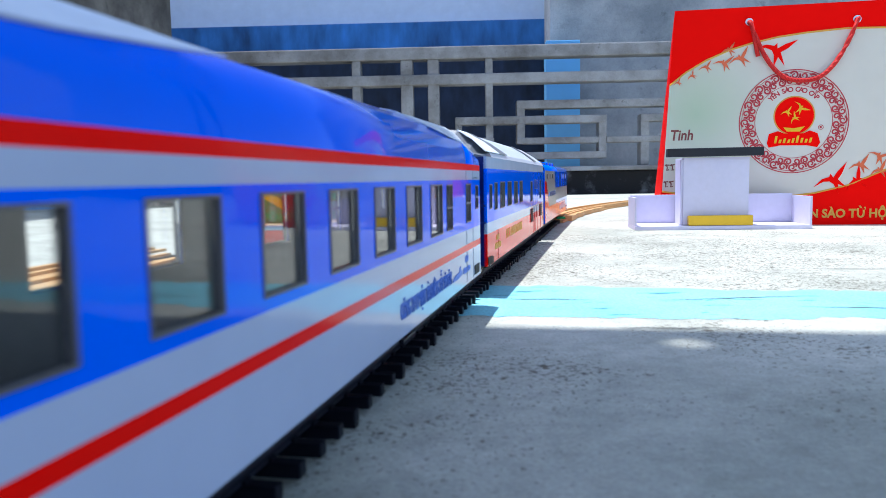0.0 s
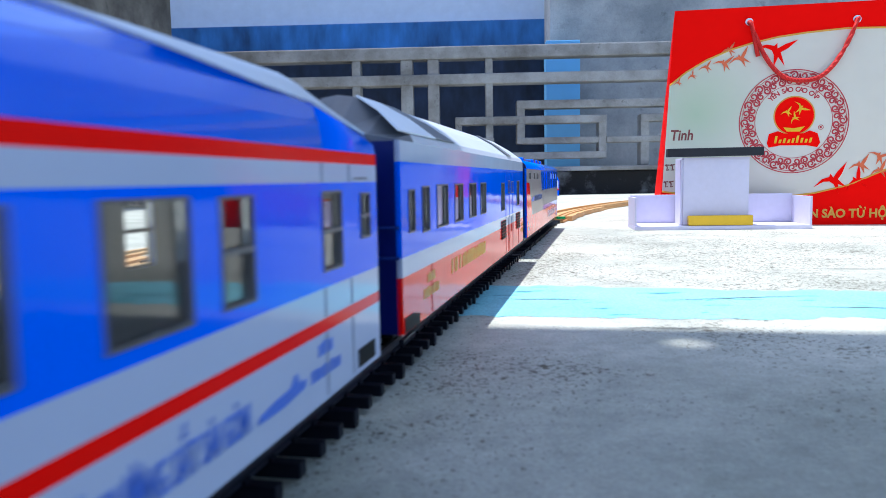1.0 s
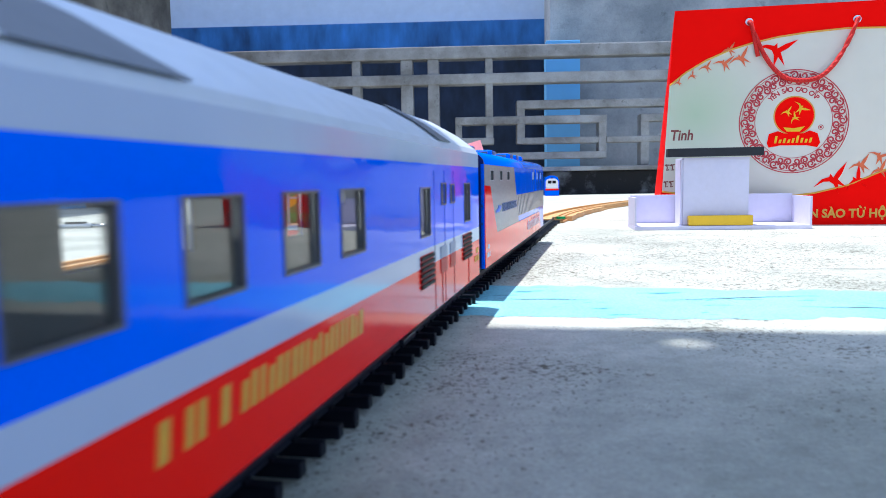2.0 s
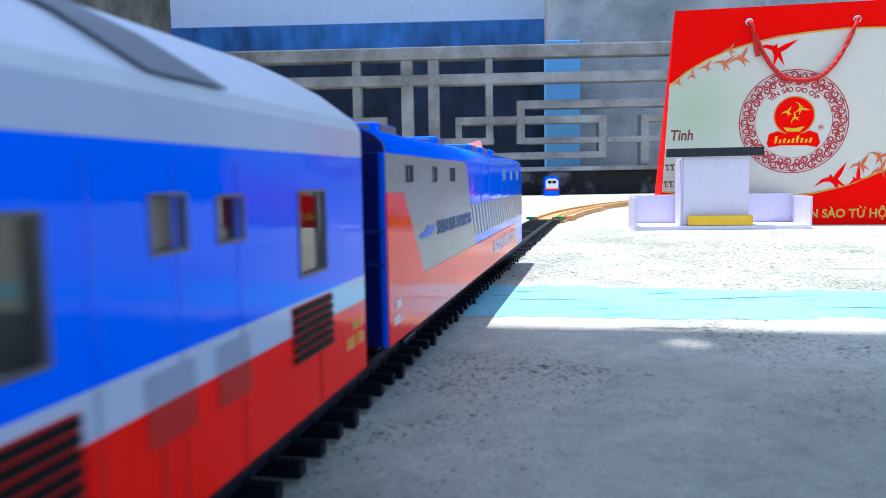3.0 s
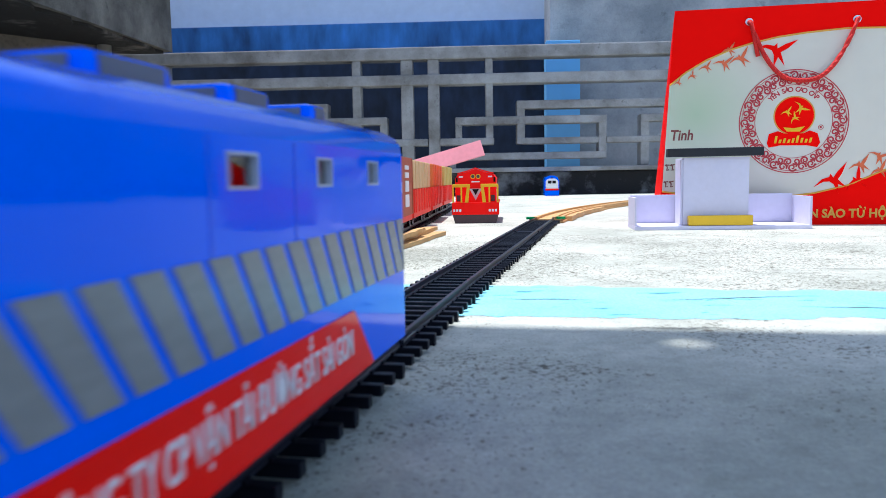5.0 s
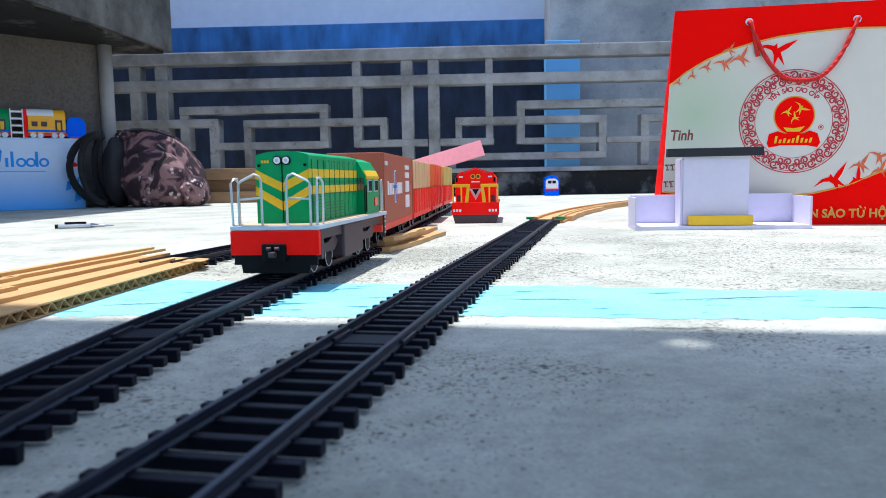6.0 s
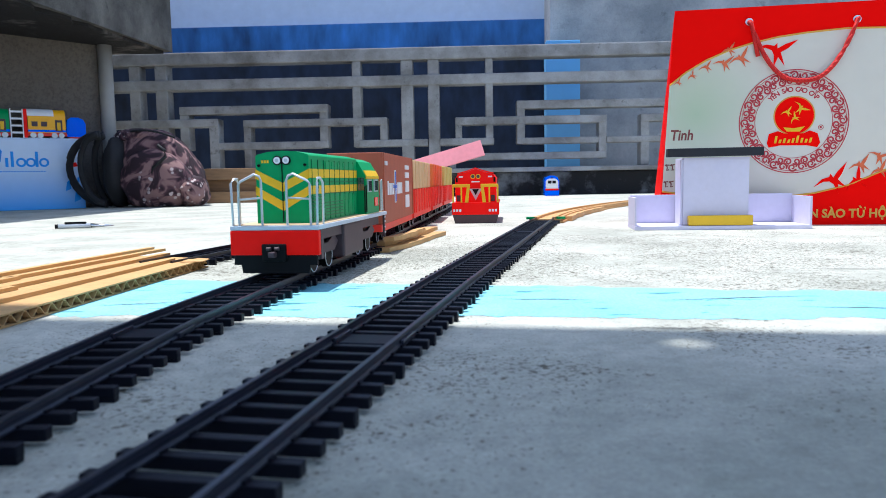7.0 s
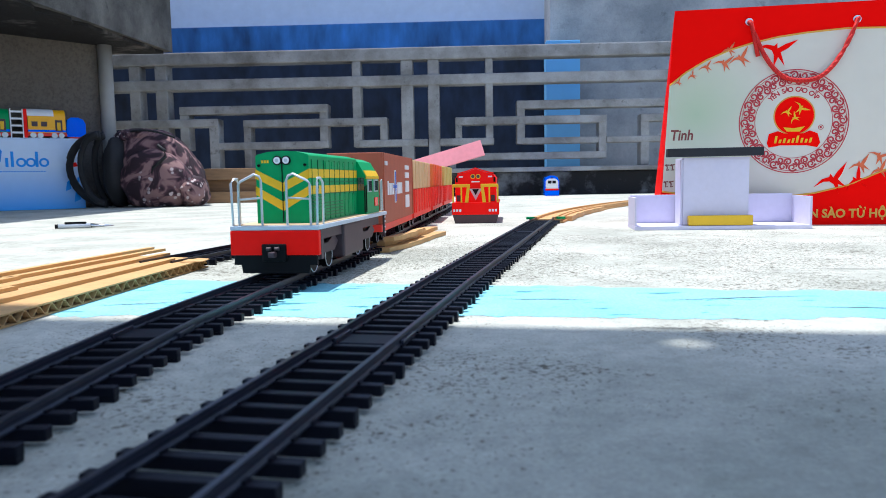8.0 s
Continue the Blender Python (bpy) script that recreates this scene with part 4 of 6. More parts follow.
    for k in range(3):
        bm_box(bm, -0.0088 + k * 0.0012, -0.0080 + k * 0.0012, 0.0117, 0.0119, 0.0512, 0.0524)
    part("number_plate", bm, M_YELLOW, g)
    # cab
    cw = 0.0160
    prof = [(cw, 0.0265), (cw, 0.0455), (cw - 0.0042, 0.0530), (cw - 0.009, 0.0548), (-cw + 0.009, 0.0548), (-cw + 0.0042, 0.0530), (-cw, 0.0455), (-cw, 0.0265)]
    cab = part("cab", prism(prof, 0.0885, 0.1170), M_GREEN, g, "green driver's cab")
    for s in (-1, 1):
        part("cab_stripe", prism([(s * (cw - 0.0016), 0.0485), (s * cw, 0.0456), (s * (cw + 0.0003), 0.0456), (s * (cw - 0.0013), 0.0487)], 0.0895, 0.1165), M_YELLOW, cab)
        part("cab_stripe", side_box(s, cw, 0.0885, 0.1170, 0.0443, 0.0455, 0.0003), M_YELLOW, cab)
        for a, b in ((0.0910, 0.0990), (0.1050, 0.1130)):
            w = part("cab_window", side_box(s, cw, a, b, 0.0375, 0.0440, 0.0006), M_HANDRAIL, cab)
            part("pane", side_box(s, cw, a + 0.0008, b - 0.0008, 0.0382, 0.0433, 0.0008), M_GLASS, w)
        part("plate", side_box(s, cw, 0.1060, 0.1130, 0.0300, 0.0345, 0.0005), M_ORANGE, cab)
        part("front_window", box(min(s * 0.0118, s * 0.0150), max(s * 0.0118, s * 0.0150), 0.0880, 0.0887, 0.0385, 0.0450), M_GLASS, cab)
        part("cab_door_rail", tube([(s * (cw + 0.0006), 0.083, 0.0275), (s * (cw + 0.0006), 0.083, 0.0405), (s * (cw + 0.0006), 0.0865, 0.0412), (s * (cw + 0.0006), 0.0865, 0.0275)], 0.00035, 6), M_BLACK, g)
        part("cab_grab", tube([(s * (cw + 0.0008), 0.1180, 0.0270), (s * (cw + 0.0008), 0.1180, 0.0430), (s * (cw + 0.0008), 0.1210, 0.0440), (s * (cw + 0.0008), 0.1220, 0.0270)], 0.0004, 6), M_HANDRAIL, g)
    # handrails on the front deck
    for s in (-1, 1):
        part("handrail", tube([(s * 0.0052, 0.0016, 0.0262), (s * 0.0052, 0.0016, 0.0440), (s * 0.0060, 0.0016, 0.0458), (s * 0.0080, 0.0016, 0.0466), (s * 0.0138, 0.0016, 0.0438), (s * 0.0148, 0.0016, 0.0424), (s * 0.0148, 0.0016, 0.0262)], 0.0005, 8), M_HANDRAIL, g, "bent silver handrail", True)
        part("handrail", tube([(s * 0.0054, 0.0016, 0.0372), (s * 0.0147, 0.0016, 0.0366)], 0.0004, 8), M_HANDRAIL, g, "", True)
        part("handrail", tube([(s * 0.0174, 0.0016, 0.0262), (s * 0.0178, 0.0016, 0.0430), (s * 0.0174, 0.0035, 0.0448), (s * 0.0174, 0.0070, 0.0448), (s * 0.0178, 0.0090, 0.0430), (s * 0.0176, 0.0090, 0.0262)], 0.0005, 8), M_HANDRAIL, g, "", True)
    # underside
    part("fuel_tank", box(-0.0156, 0.0156, 0.047, 0.082, 0.0088, 0.0242, 0.0012), M_PLUM, g, "plum-grey fuel tank")
    for yb in (0.026, 0.098):
        bogie = part("bogie", box(-0.0090, 0.0090, yb - 0.019, yb + 0.019, 0.0125, 0.0180, 0.001), M_BLACK, g)
        for s in (-1, 1):
            part("side_frame", prism([(yb - 0.020, 0.0165), (yb - 0.014, 0.0200), (yb - 0.004, 0.0170), (yb + 0.004, 0.0170), (yb + 0.014, 0.0200), (yb + 0.020, 0.0165), (yb + 0.014, 0.0130), (yb - 0.014, 0.0130)], s * 0.0112, s * 0.0128, "x"), M_PLUM, bogie)
        for dy in (-0.0105, 0.0105):
            wheelset(bogie, yb + dy, 0.0055, 0.0110)
    part("coupler_box", box(-0.0050, 0.0050, -0.0012, 0.004, 0.0120, 0.0190, 0.0006), M_BLACK, g, "black coupler pocket")
    part("coupler", box(-0.0014, 0.0014, -0.0040, 0.002, 0.0138, 0.0160, 0.0005), M_PLUM, g)
    part("snow_plough", prism([(-hw + 0.0015, 0.0144), (hw - 0.0015, 0.0144), (hw - 0.0010, 0.0105), (hw - 0.0040, 0.0105), (hw - 0.0045, 0.0072), (-hw + 0.0045, 0.0072), (-hw + 0.0040, 0.0105), (-hw + 0.0010, 0.0105)], 0.0008, 0.0026), M_BLACK, g, "black plough plate under the front beam")
    for s in (-1, 1):
        part("coupler_spring", cyl((s * 0.0026, -0.0018, 0.0172), (s * 0.0008, -0.0018, 0.0172), 0.0007, 12), M_PLUM, g, "small dark coupler spring")
    for s in (-1, 1):
        ld = part("step_ladder", side_box(s, 0.0176, 0.1195, 0.1215, 0.0125, 0.0243, 0.0006), M_PLUM, g)
        for z in (0.0145, 0.0175, 0.0205, 0.0230):
            part("rung", side_box(s, 0.0178, 0.1197, 0.1213, z, z + 0.0009, 0.0008), M_DECK, ld)
        part("front_step", side_box(s, 0.0176, 0.0035, 0.0070, 0.0125, 0.0243, 0.0006), M_PLUM, g)
    g.matrix_world = pose(-0.0668, 0.290, 0.0, 0, 0, -8.0)
    return g


green_loco()

# ---- goods wagons ----
M_BROWN = mat("container_brown", (0.42, 0.092, 0.040), 0.55, 0, 0.12, 40, 0.05, 6, stretch=(1, 6, 1))
M_BEIGE = mat("tarpaulin_beige", (0.70, 0.47, 0.23), 0.7, 0, 0.12, 40, 0.08)
M_BROWNTOP = mat("load_brown", (0.72, 0.19, 0.04), 0.7, 0, 0.12, 40, 0.08)
M_OCHRE = mat("tarpaulin_ochre", (0.62, 0.47, 0.12), 0.7, 0, 0.12, 40, 0.08)
M_WAGONRED = mat("wagon_red", (0.93, 0.040, 0.022), 0.45, 0, 0.1, 50, 0.03)


def wagon(label, y0, y1, kind):
    w = thing("goods_wagon", label, "model goods wagon", "goods wagons behind the green locomotive")
    L, h = y1 - y0, 0.0168
    part("underframe", box(-h + 0.001, h - 0.001, 0, L, 0.0130, 0.0172, 0.0004), M_WAGONRED if kind != "plain" else M_BROWN, w, "orange-red underframe")
    if kind == "container":
        part("container", box(-h, h, 0.003, L - 0.002, 0.0174, 0.0600, 0.0004), M_BROWN, w, "brown container with white writing")
        for y in (0.004, L - 0.006):
            part("corner_post", box(h - 0.0002, h + 0.0005, y, y + 0.002, 0.0180, 0.0598), M_BROWN, w)
        letter_bars(w, M_WHITEINK, 0.018, 0.044, 0.0345, 0.0430, 4, 51, "marking", side=h + 0.0001)
        letter_bars(w, M_WHITEINK, 0.052, 0.088, 0.0345, 0.0420, 6, 52, "marking", side=h + 0.0001)
        part("marking", box(h, h + 0.0006, 0.0455, 0.0490, 0.0290, 0.0500), M_WHITEINK, w)
        part("marking", box(h, h + 0.0009, 0.0462, 0.0483, 0.0300, 0.0490), M_BLUEINK, w)
        part("marking", box(h, h + 0.0006, 0.0400, 0.0545, 0.0385, 0.0405), M_BLUEINK, w)
        for z, b in ((0.0240, 0.009), (0.0350, 0.008), (0.0450, 0.004), (0.0510, 0.003)):
            part("marking", box(h, h + 0.0006, 0.0950, 0.1130, z, z + b), M_WHITEINK, w)
        bm = bmesh.new()
        for k in range(3):
            bm_box(bm, h, h + 0.0007, 0.008 + k * 0.003, 0.010 + k * 0.003, 0.0525, 0.0550)
        part("marking", bm, M_WHITEINK, w)
    else:
        top = {"beige": M_BEIGE, "brown": M_BROWNTOP, "ochre": M_OCHRE}[kind]
        part("side_body", box(-h, h, 0.001, L - 0.001, 0.0174, 0.0360, 0.0005), M_WAGONRED, w, "red open wagon body")
        for k in range(7):
            y = 0.004 + k * (L - 0.010) / 6
            part("stanchion", box(h - 0.0002, h + 0.0008, y, y + 0.0016, 0.0174, 0.0365), M_WAGONRED, w)
        lt = part("load", box(-h + 0.0008, h - 0.0008, 0.002, L - 0.002, 0.0361, 0.0596, 0.0016), top, w, "boxy covered load")
        for k in range(5):
            y = 0.012 + k * (L - 0.02) / 5
            part("seam", box(h - 0.0010, h - 0.0003, y, y + 0.0010, 0.0368, 0.0590), top, lt)
    for yb in (0.024, L - 0.024):
        bogie = part("bogie", box(-0.0095, 0.0095, yb - 0.014, yb + 0.014, 0.0100, 0.0130, 0.0004), M_BLACK, w)
        for dy in (-0.0095, 0.0095):
            wheelset(bogie, yb + dy, 0.0046, 0.0104)
        for s in (-1, 1):
            part("side_frame", side_box(s, 0.0116, yb - 0.015, yb + 0.015, 0.0105, 0.0128, 0.001), M_BLACK, bogie)
    part("coupler", box(-0.0015, 0.0015, -0.009, 0.004, 0.0100, 0.0125), M_BLACK, w)
    ya, yb = y0 + 0.02, y1 - 0.02
    xa, xb = path_second(ya), path_second(yb)
    a = math.atan2(xb - xa, yb - ya)
    w.matrix_world = pose(xa - 0.02 * math.tan(a), y0, 0.0, 0, 0, -math.degrees(a))
    return w


wagon("brown container wagon with white writing", 0.434, 0.574, "container")
wagon("red wagon with a beige covered load", 0.588, 0.722, "beige")
wagon("red wagon with a brown boxy load", 0.736, 0.868, "brown")
wagon("red wagon with an ochre covered load", 0.882, 1.010, "ochre")

# pink foam strip leaning over the wagons
M_PINK = mat("pink_foam", (0.80, 0.30, 0.34), 0.8, 0, 0.08, 30, 0.05)
pk = part("foam_strip", box(-0.196, 0.110, -0.0015, 0.0015, -0.0115, 0.0115, 0.0004), M_PINK)
tagged(pk, "pale pink foam board strip leaning over the wagons", "foam board")
pk.matrix_world = pose(-0.0475, 1.045, 0.0580, -18, -15.6, 0)


# ---- red locomotive standing on the floor ----
def red_loco():
    g = thing("diesel_locomotive", "red model diesel locomotive with yellow front railings", "model locomotive")
    hw = 0.0232
    part("pilot", box(-hw, hw, 0.0, 0.004, 0.0085, 0.0205, 0.0006), M_BRIGHTRED, g, "red front beam")
    part("skirt", prism([(-hw + 0.0005, 0.0085), (hw - 0.0005, 0.0085), (hw - 0.003, 0.0), (-hw + 0.003, 0.0)], 0.0005, 0.010), M_PLUM, g, "dark brown skirt")
    part("deck", box(-hw, hw, 0.003, 0.118, 0.0186, 0.0204, 0.0004), M_BRIGHTRED, g)
    part("underframe", box(-0.015, 0.015, 0.006, 0.114, 0.0, 0.0186, 0.001), M_BLACK, g)
    hood = [(-0.0200, 0.0205), (0.0200, 0.0205), (0.0205, 0.0440), (0.0175, 0.0482), (0.0085, 0.0505), (0.0, 0.0535), (-0.0085, 0.0505), (-0.0175, 0.0482), (-0.0205, 0.0440)]
    part("hood", prism(hood, 0.010, 0.116), M_BRIGHTRED, g, "red hood with a peaked roof")
    part("brow", prism([(-0.0178, 0.0484), (-0.0085, 0.0507), (0, 0.0538), (0.0085, 0.0507), (0.0178, 0.0484), (0.0178, 0.0496), (0.0085, 0.0519), (0, 0.0549), (-0.0085, 0.0519), (-0.0178, 0.0496)], 0.0080, 0.0140), M_BRIGHTRED, g)
    for s in (-1, 1):
        h = part("headlight", cyl((s * 0.0026, 0.0105, 0.0460), (s * 0.0026, 0.0085, 0.0460), 0.0024, 18), M_YELLOW, g, "round headlight in a yellow ring")
        part("lens", cyl((s * 0.0026, 0.0090, 0.0460), (s * 0.0026, 0.0082, 0.0460), 0.0016, 14), M_PLUM, h)
        part("side_light", box(min(s * 0.0125, s * 0.0165), max(s * 0.0125, s * 0.0165), 0.0092, 0.0100, 0.0450, 0.0465), M_WHITEINK, g)
        part("side_window", box(min(s * 0.0178, s * 0.0196), max(s * 0.0178, s * 0.0196), 0.0092, 0.0100, 0.0405, 0.0450), M_BLACK, g)
        # yellow railing: top bar, slanting stay, uprights
        part("railing", box(min(s * 0.0052, s * 0.0225), max(s * 0.0052, s * 0.0225), 0.0005, 0.0018, 0.0356, 0.0386, 0.0003), M_YELLOW, g, "yellow railing")
        part("railing", prism([(s * 0.0052, 0.0375), (s * 0.0080, 0.0375), (s * 0.0105, 0.0205), (s * 0.0070, 0.0205)], 0.0006, 0.0017), M_YELLOW, g)
        for x in (0.0130, 0.0212):
            part("railing", box(min(s * x, s * (x + 0.0015)), max(s * x, s * (x + 0.0015)), 0.0006, 0.0017, 0.0205, 0.0372), M_YELLOW, g)
        # flat plum patch paints the dark shade among the red front pieces
        part("shade_patch", box(min(s * 0.0150, s * 0.0190), max(s * 0.0150, s * 0.0190), 0.0093, 0.0101, 0.0215, 0.0275), M_PLUM, g)
        part("side_stripe", side_box(s, 0.0203, 0.012, 0.114, 0.0300, 0.0330, 0.0004), M_YELLOW, g)
        part("window", side_box(s, 0.0205, 0.080, 0.094, 0.0380, 0.0440, 0.0005), M_GLASS, g)
        for yb in (0.03, 0.09):
            part("wheel", cyl((s * 0.0150, yb, 0.0062), (s * 0.0175, yb, 0.0062), 0.0062, 18), M_BLACK, g)
        bm = bmesh.new()
        for k in range(3):
            bm_box(bm, s * 0.0175 - 0.0045 + k * 0.0030, s * 0.0175 - 0.0025 + k * 0.0030, -0.0003, 0.0003, 0.0115, 0.0140)
        part("number_bars", bm, M_WHITEINK, g)
    part("shield", prism([(-0.0062, 0.0340), (0.0062, 0.0340), (0.0, 0.0225)], 0.0088, 0.0099), M_DECK, g, "grey pointed shield")
    part("shield_mark", prism([(-0.0034, 0.0335), (0.0034, 0.0335), (0.0, 0.0275)], 0.0080, 0.0087), M_BLACK, g)
    part("name_bar", box(-0.0040, 0.0040, 0.0093, 0.0099, 0.0402, 0.0414), M_WHITEINK, g)
    g.matrix_world = pose(0.0326, 0.722, 0.0, 0, 0, -5.0)
    return g


red_loco()


# ---- small white and blue train by the kerb ----
def far_train():
    g = thing("toy_train", "small white and blue toy train with a red band", "toy train")
    w = 0.0175
    nose = [(-w, 0.0), (w, 0.0), (w, 0.034), (w * 0.8, 0.043), (w * 0.35, 0.047), (-w * 0.35, 0.047), (-w * 0.8, 0.043), (-w, 0.034)]
    part("body", prism([(x, z + 0.002) for x, z in nose], 0.004, 0.075), M_BLUE, g, "blue body")
    part("face", prism([(x * 0.86, 0.016 + z * 0.55) for x, z in nose], 0.0015, 0.0055), M_WHITEINK, g, "white front")
    part("red_band", box(-w * 0.92, w * 0.92, 0.0008, 0.0040, 0.0135, 0.0175), M_BRIGHTRED, g)
    part("skirt", box(-w * 0.95, w * 0.95, 0.0005, 0.0040, 0.0002, 0.0125, 0.001), M_BLUE, g)
    for s in (-1, 1):
        part("windscreen", box(min(s * 0.0012, s * 0.0095), max(s * 0.0012, s * 0.0095), 0.0002, 0.0020, 0.0300, 0.0368, 0.0006), M_BLACK, g)
    part("lamp", cyl((0, 0.0025, 0.0435), (0, 0.0008, 0.0435), 0.0018, 12), M_BLACK, g)
    g.matrix_world = pose(0.2675, 1.79, 0.0, 0, 0, -4)
    return g


far_train()


# ---- gift bag ----
M_BAGRED = mat("bag_red_print", (0.99, 0.002, 0.0), 0.45, 0, 0.03, 20, 0.02, spec=0.03)
M_BAGCREAM = mat("bag_cream_print", (0.70, 0.655, 0.565), 0.45, 0, 0.03, 12, 0.01, spec=0.15)
M_BAGGOLD = mat("bag_gold_print", (0.72, 0.36, 0.04), 0.35, 0, 0.1, 60, 0.0)
M_SEALRED = mat("seal_red_print", (0.50, 0.03, 0.04), 0.4, 0, 0.1, 60, 0.0)
M_ROPE = mat("red_cord", (0.62, 0.012, 0.008), 0.7, 0, 0.35, 900, 0.3, 3)
M_SWALLOW = mat("swallow_orange_print", (0.72, 0.13, 0.035), 0.4, 0, 0.1, 60, 0.0)
M_BROWNINK = mat("brown_ink", (0.20, 0.045, 0.035), 0.5, 0, 0.1, 60, 0.0)

# the greenish tint of the cream print fades outwards
nt = M_BAGCREAM.node_tree
tcn = nt.nodes.new("ShaderNodeTexCoord")
sub = nt.nodes.new("ShaderNodeVectorMath")
sub.operation = "DISTANCE"
sub.inputs[1].default_value = (0.030, 0.0, 0.095)
mrn = nt.nodes.new("ShaderNodeMapRange")
mrn.inputs["From Min"].default_value, mrn.inputs["From Max"].default_value = 0.0, 0.068
mxn = nt.nodes.new("ShaderNodeMix")
mxn.data_type = "RGBA"
mxn.inputs["A"].default_value = (0.46, 0.56, 0.37, 1)
old = nt.nodes["Principled BSDF"].inputs["Base Color"].links[0].from_socket
nt.links.new(tcn.outputs["Object"], sub.inputs[0])
nt.links.new(sub.outputs["Value"], mrn.inputs["Value"])
nt.links.new(mrn.outputs[0], mxn.inputs["Factor"])
nt.links.new(old, mxn.inputs["B"])
nt.links.new(mxn.outputs["Result"], nt.nodes["Principled BSDF"].inputs["Base Color"])

BW, BH = 0.232, 0.182


def swallow(parent, x, z, size, turn, material):
    """A flying swallow: crescent wings, body and forked tail."""
    o = [(0.0, 0.10), (0.18, 0.30), (0.50, 0.55), (0.30, 0.20), (0.14, 0.02), (0.40, -0.34), (0.12, -0.14), (0.10, -0.48), (-0.02, -0.12), (-0.14, 0.0), (-0.34, 0.02), (-0.66, -0.10), (-0.36, 0.12), (-0.12, 0.15), (-0.06, 0.26)]
    ca, sa = math.cos(radians(turn)), math.sin(radians(turn))
    return part("swallow", prism([(x + size * (a * ca - b * sa), z + size * (a * sa + b * ca)) for a, b in o], -0.0009, -0.0002), material, parent)


def ring(r0, r1, cx, cz, ya, yb, seg=64):
    bm = bmesh.new()
    rows = []
    for k in range(seg):
        a = k * math.tau / seg
        rows.append([bm.verts.new((cx + r * math.cos(a), y, cz + r * math.sin(a))) for r, y in ((r0, ya), (r1, ya), (r1, yb), (r0, yb))])
    for k in range(seg):
        s, t = rows[k], rows[(k + 1) % seg]
        for j in range(4):
            bm.faces.new((s[j], s[(j + 1) % 4], t[(j + 1) % 4], t[j]))
    bmesh.ops.recalc_face_normals(bm, faces=bm.faces)
    return bm


def scroll(cx, cz, r0, turns, a0, w, flip=1):
    """A flat curled stroke."""
    bm = bmesh.new()
    n = 16
    rows = []
    for k in range(n + 1):
        f = k / n
        a = a0 + flip * f * turns * math.tau
        r = r0 * (1 - 0.75 * f)
        for_w = w * (1 - 0.4 * f)
        rows.append([bm.verts.new((cx + q * math.cos(a), y, cz + q * math.sin(a))) for q, y in ((r - for_w, -0.0006), (r + for_w, -0.0006), (r + for_w, -0.0002), (r - for_w, -0.0002))])
    for s, t in zip(rows, rows[1:]):
        for j in range(4):
            bm.faces.new((s[j], s[(j + 1) % 4], t[(j + 1) % 4], t[j]))
    bmesh.ops.recalc_face_normals(bm, faces=bm.faces)
    return bm


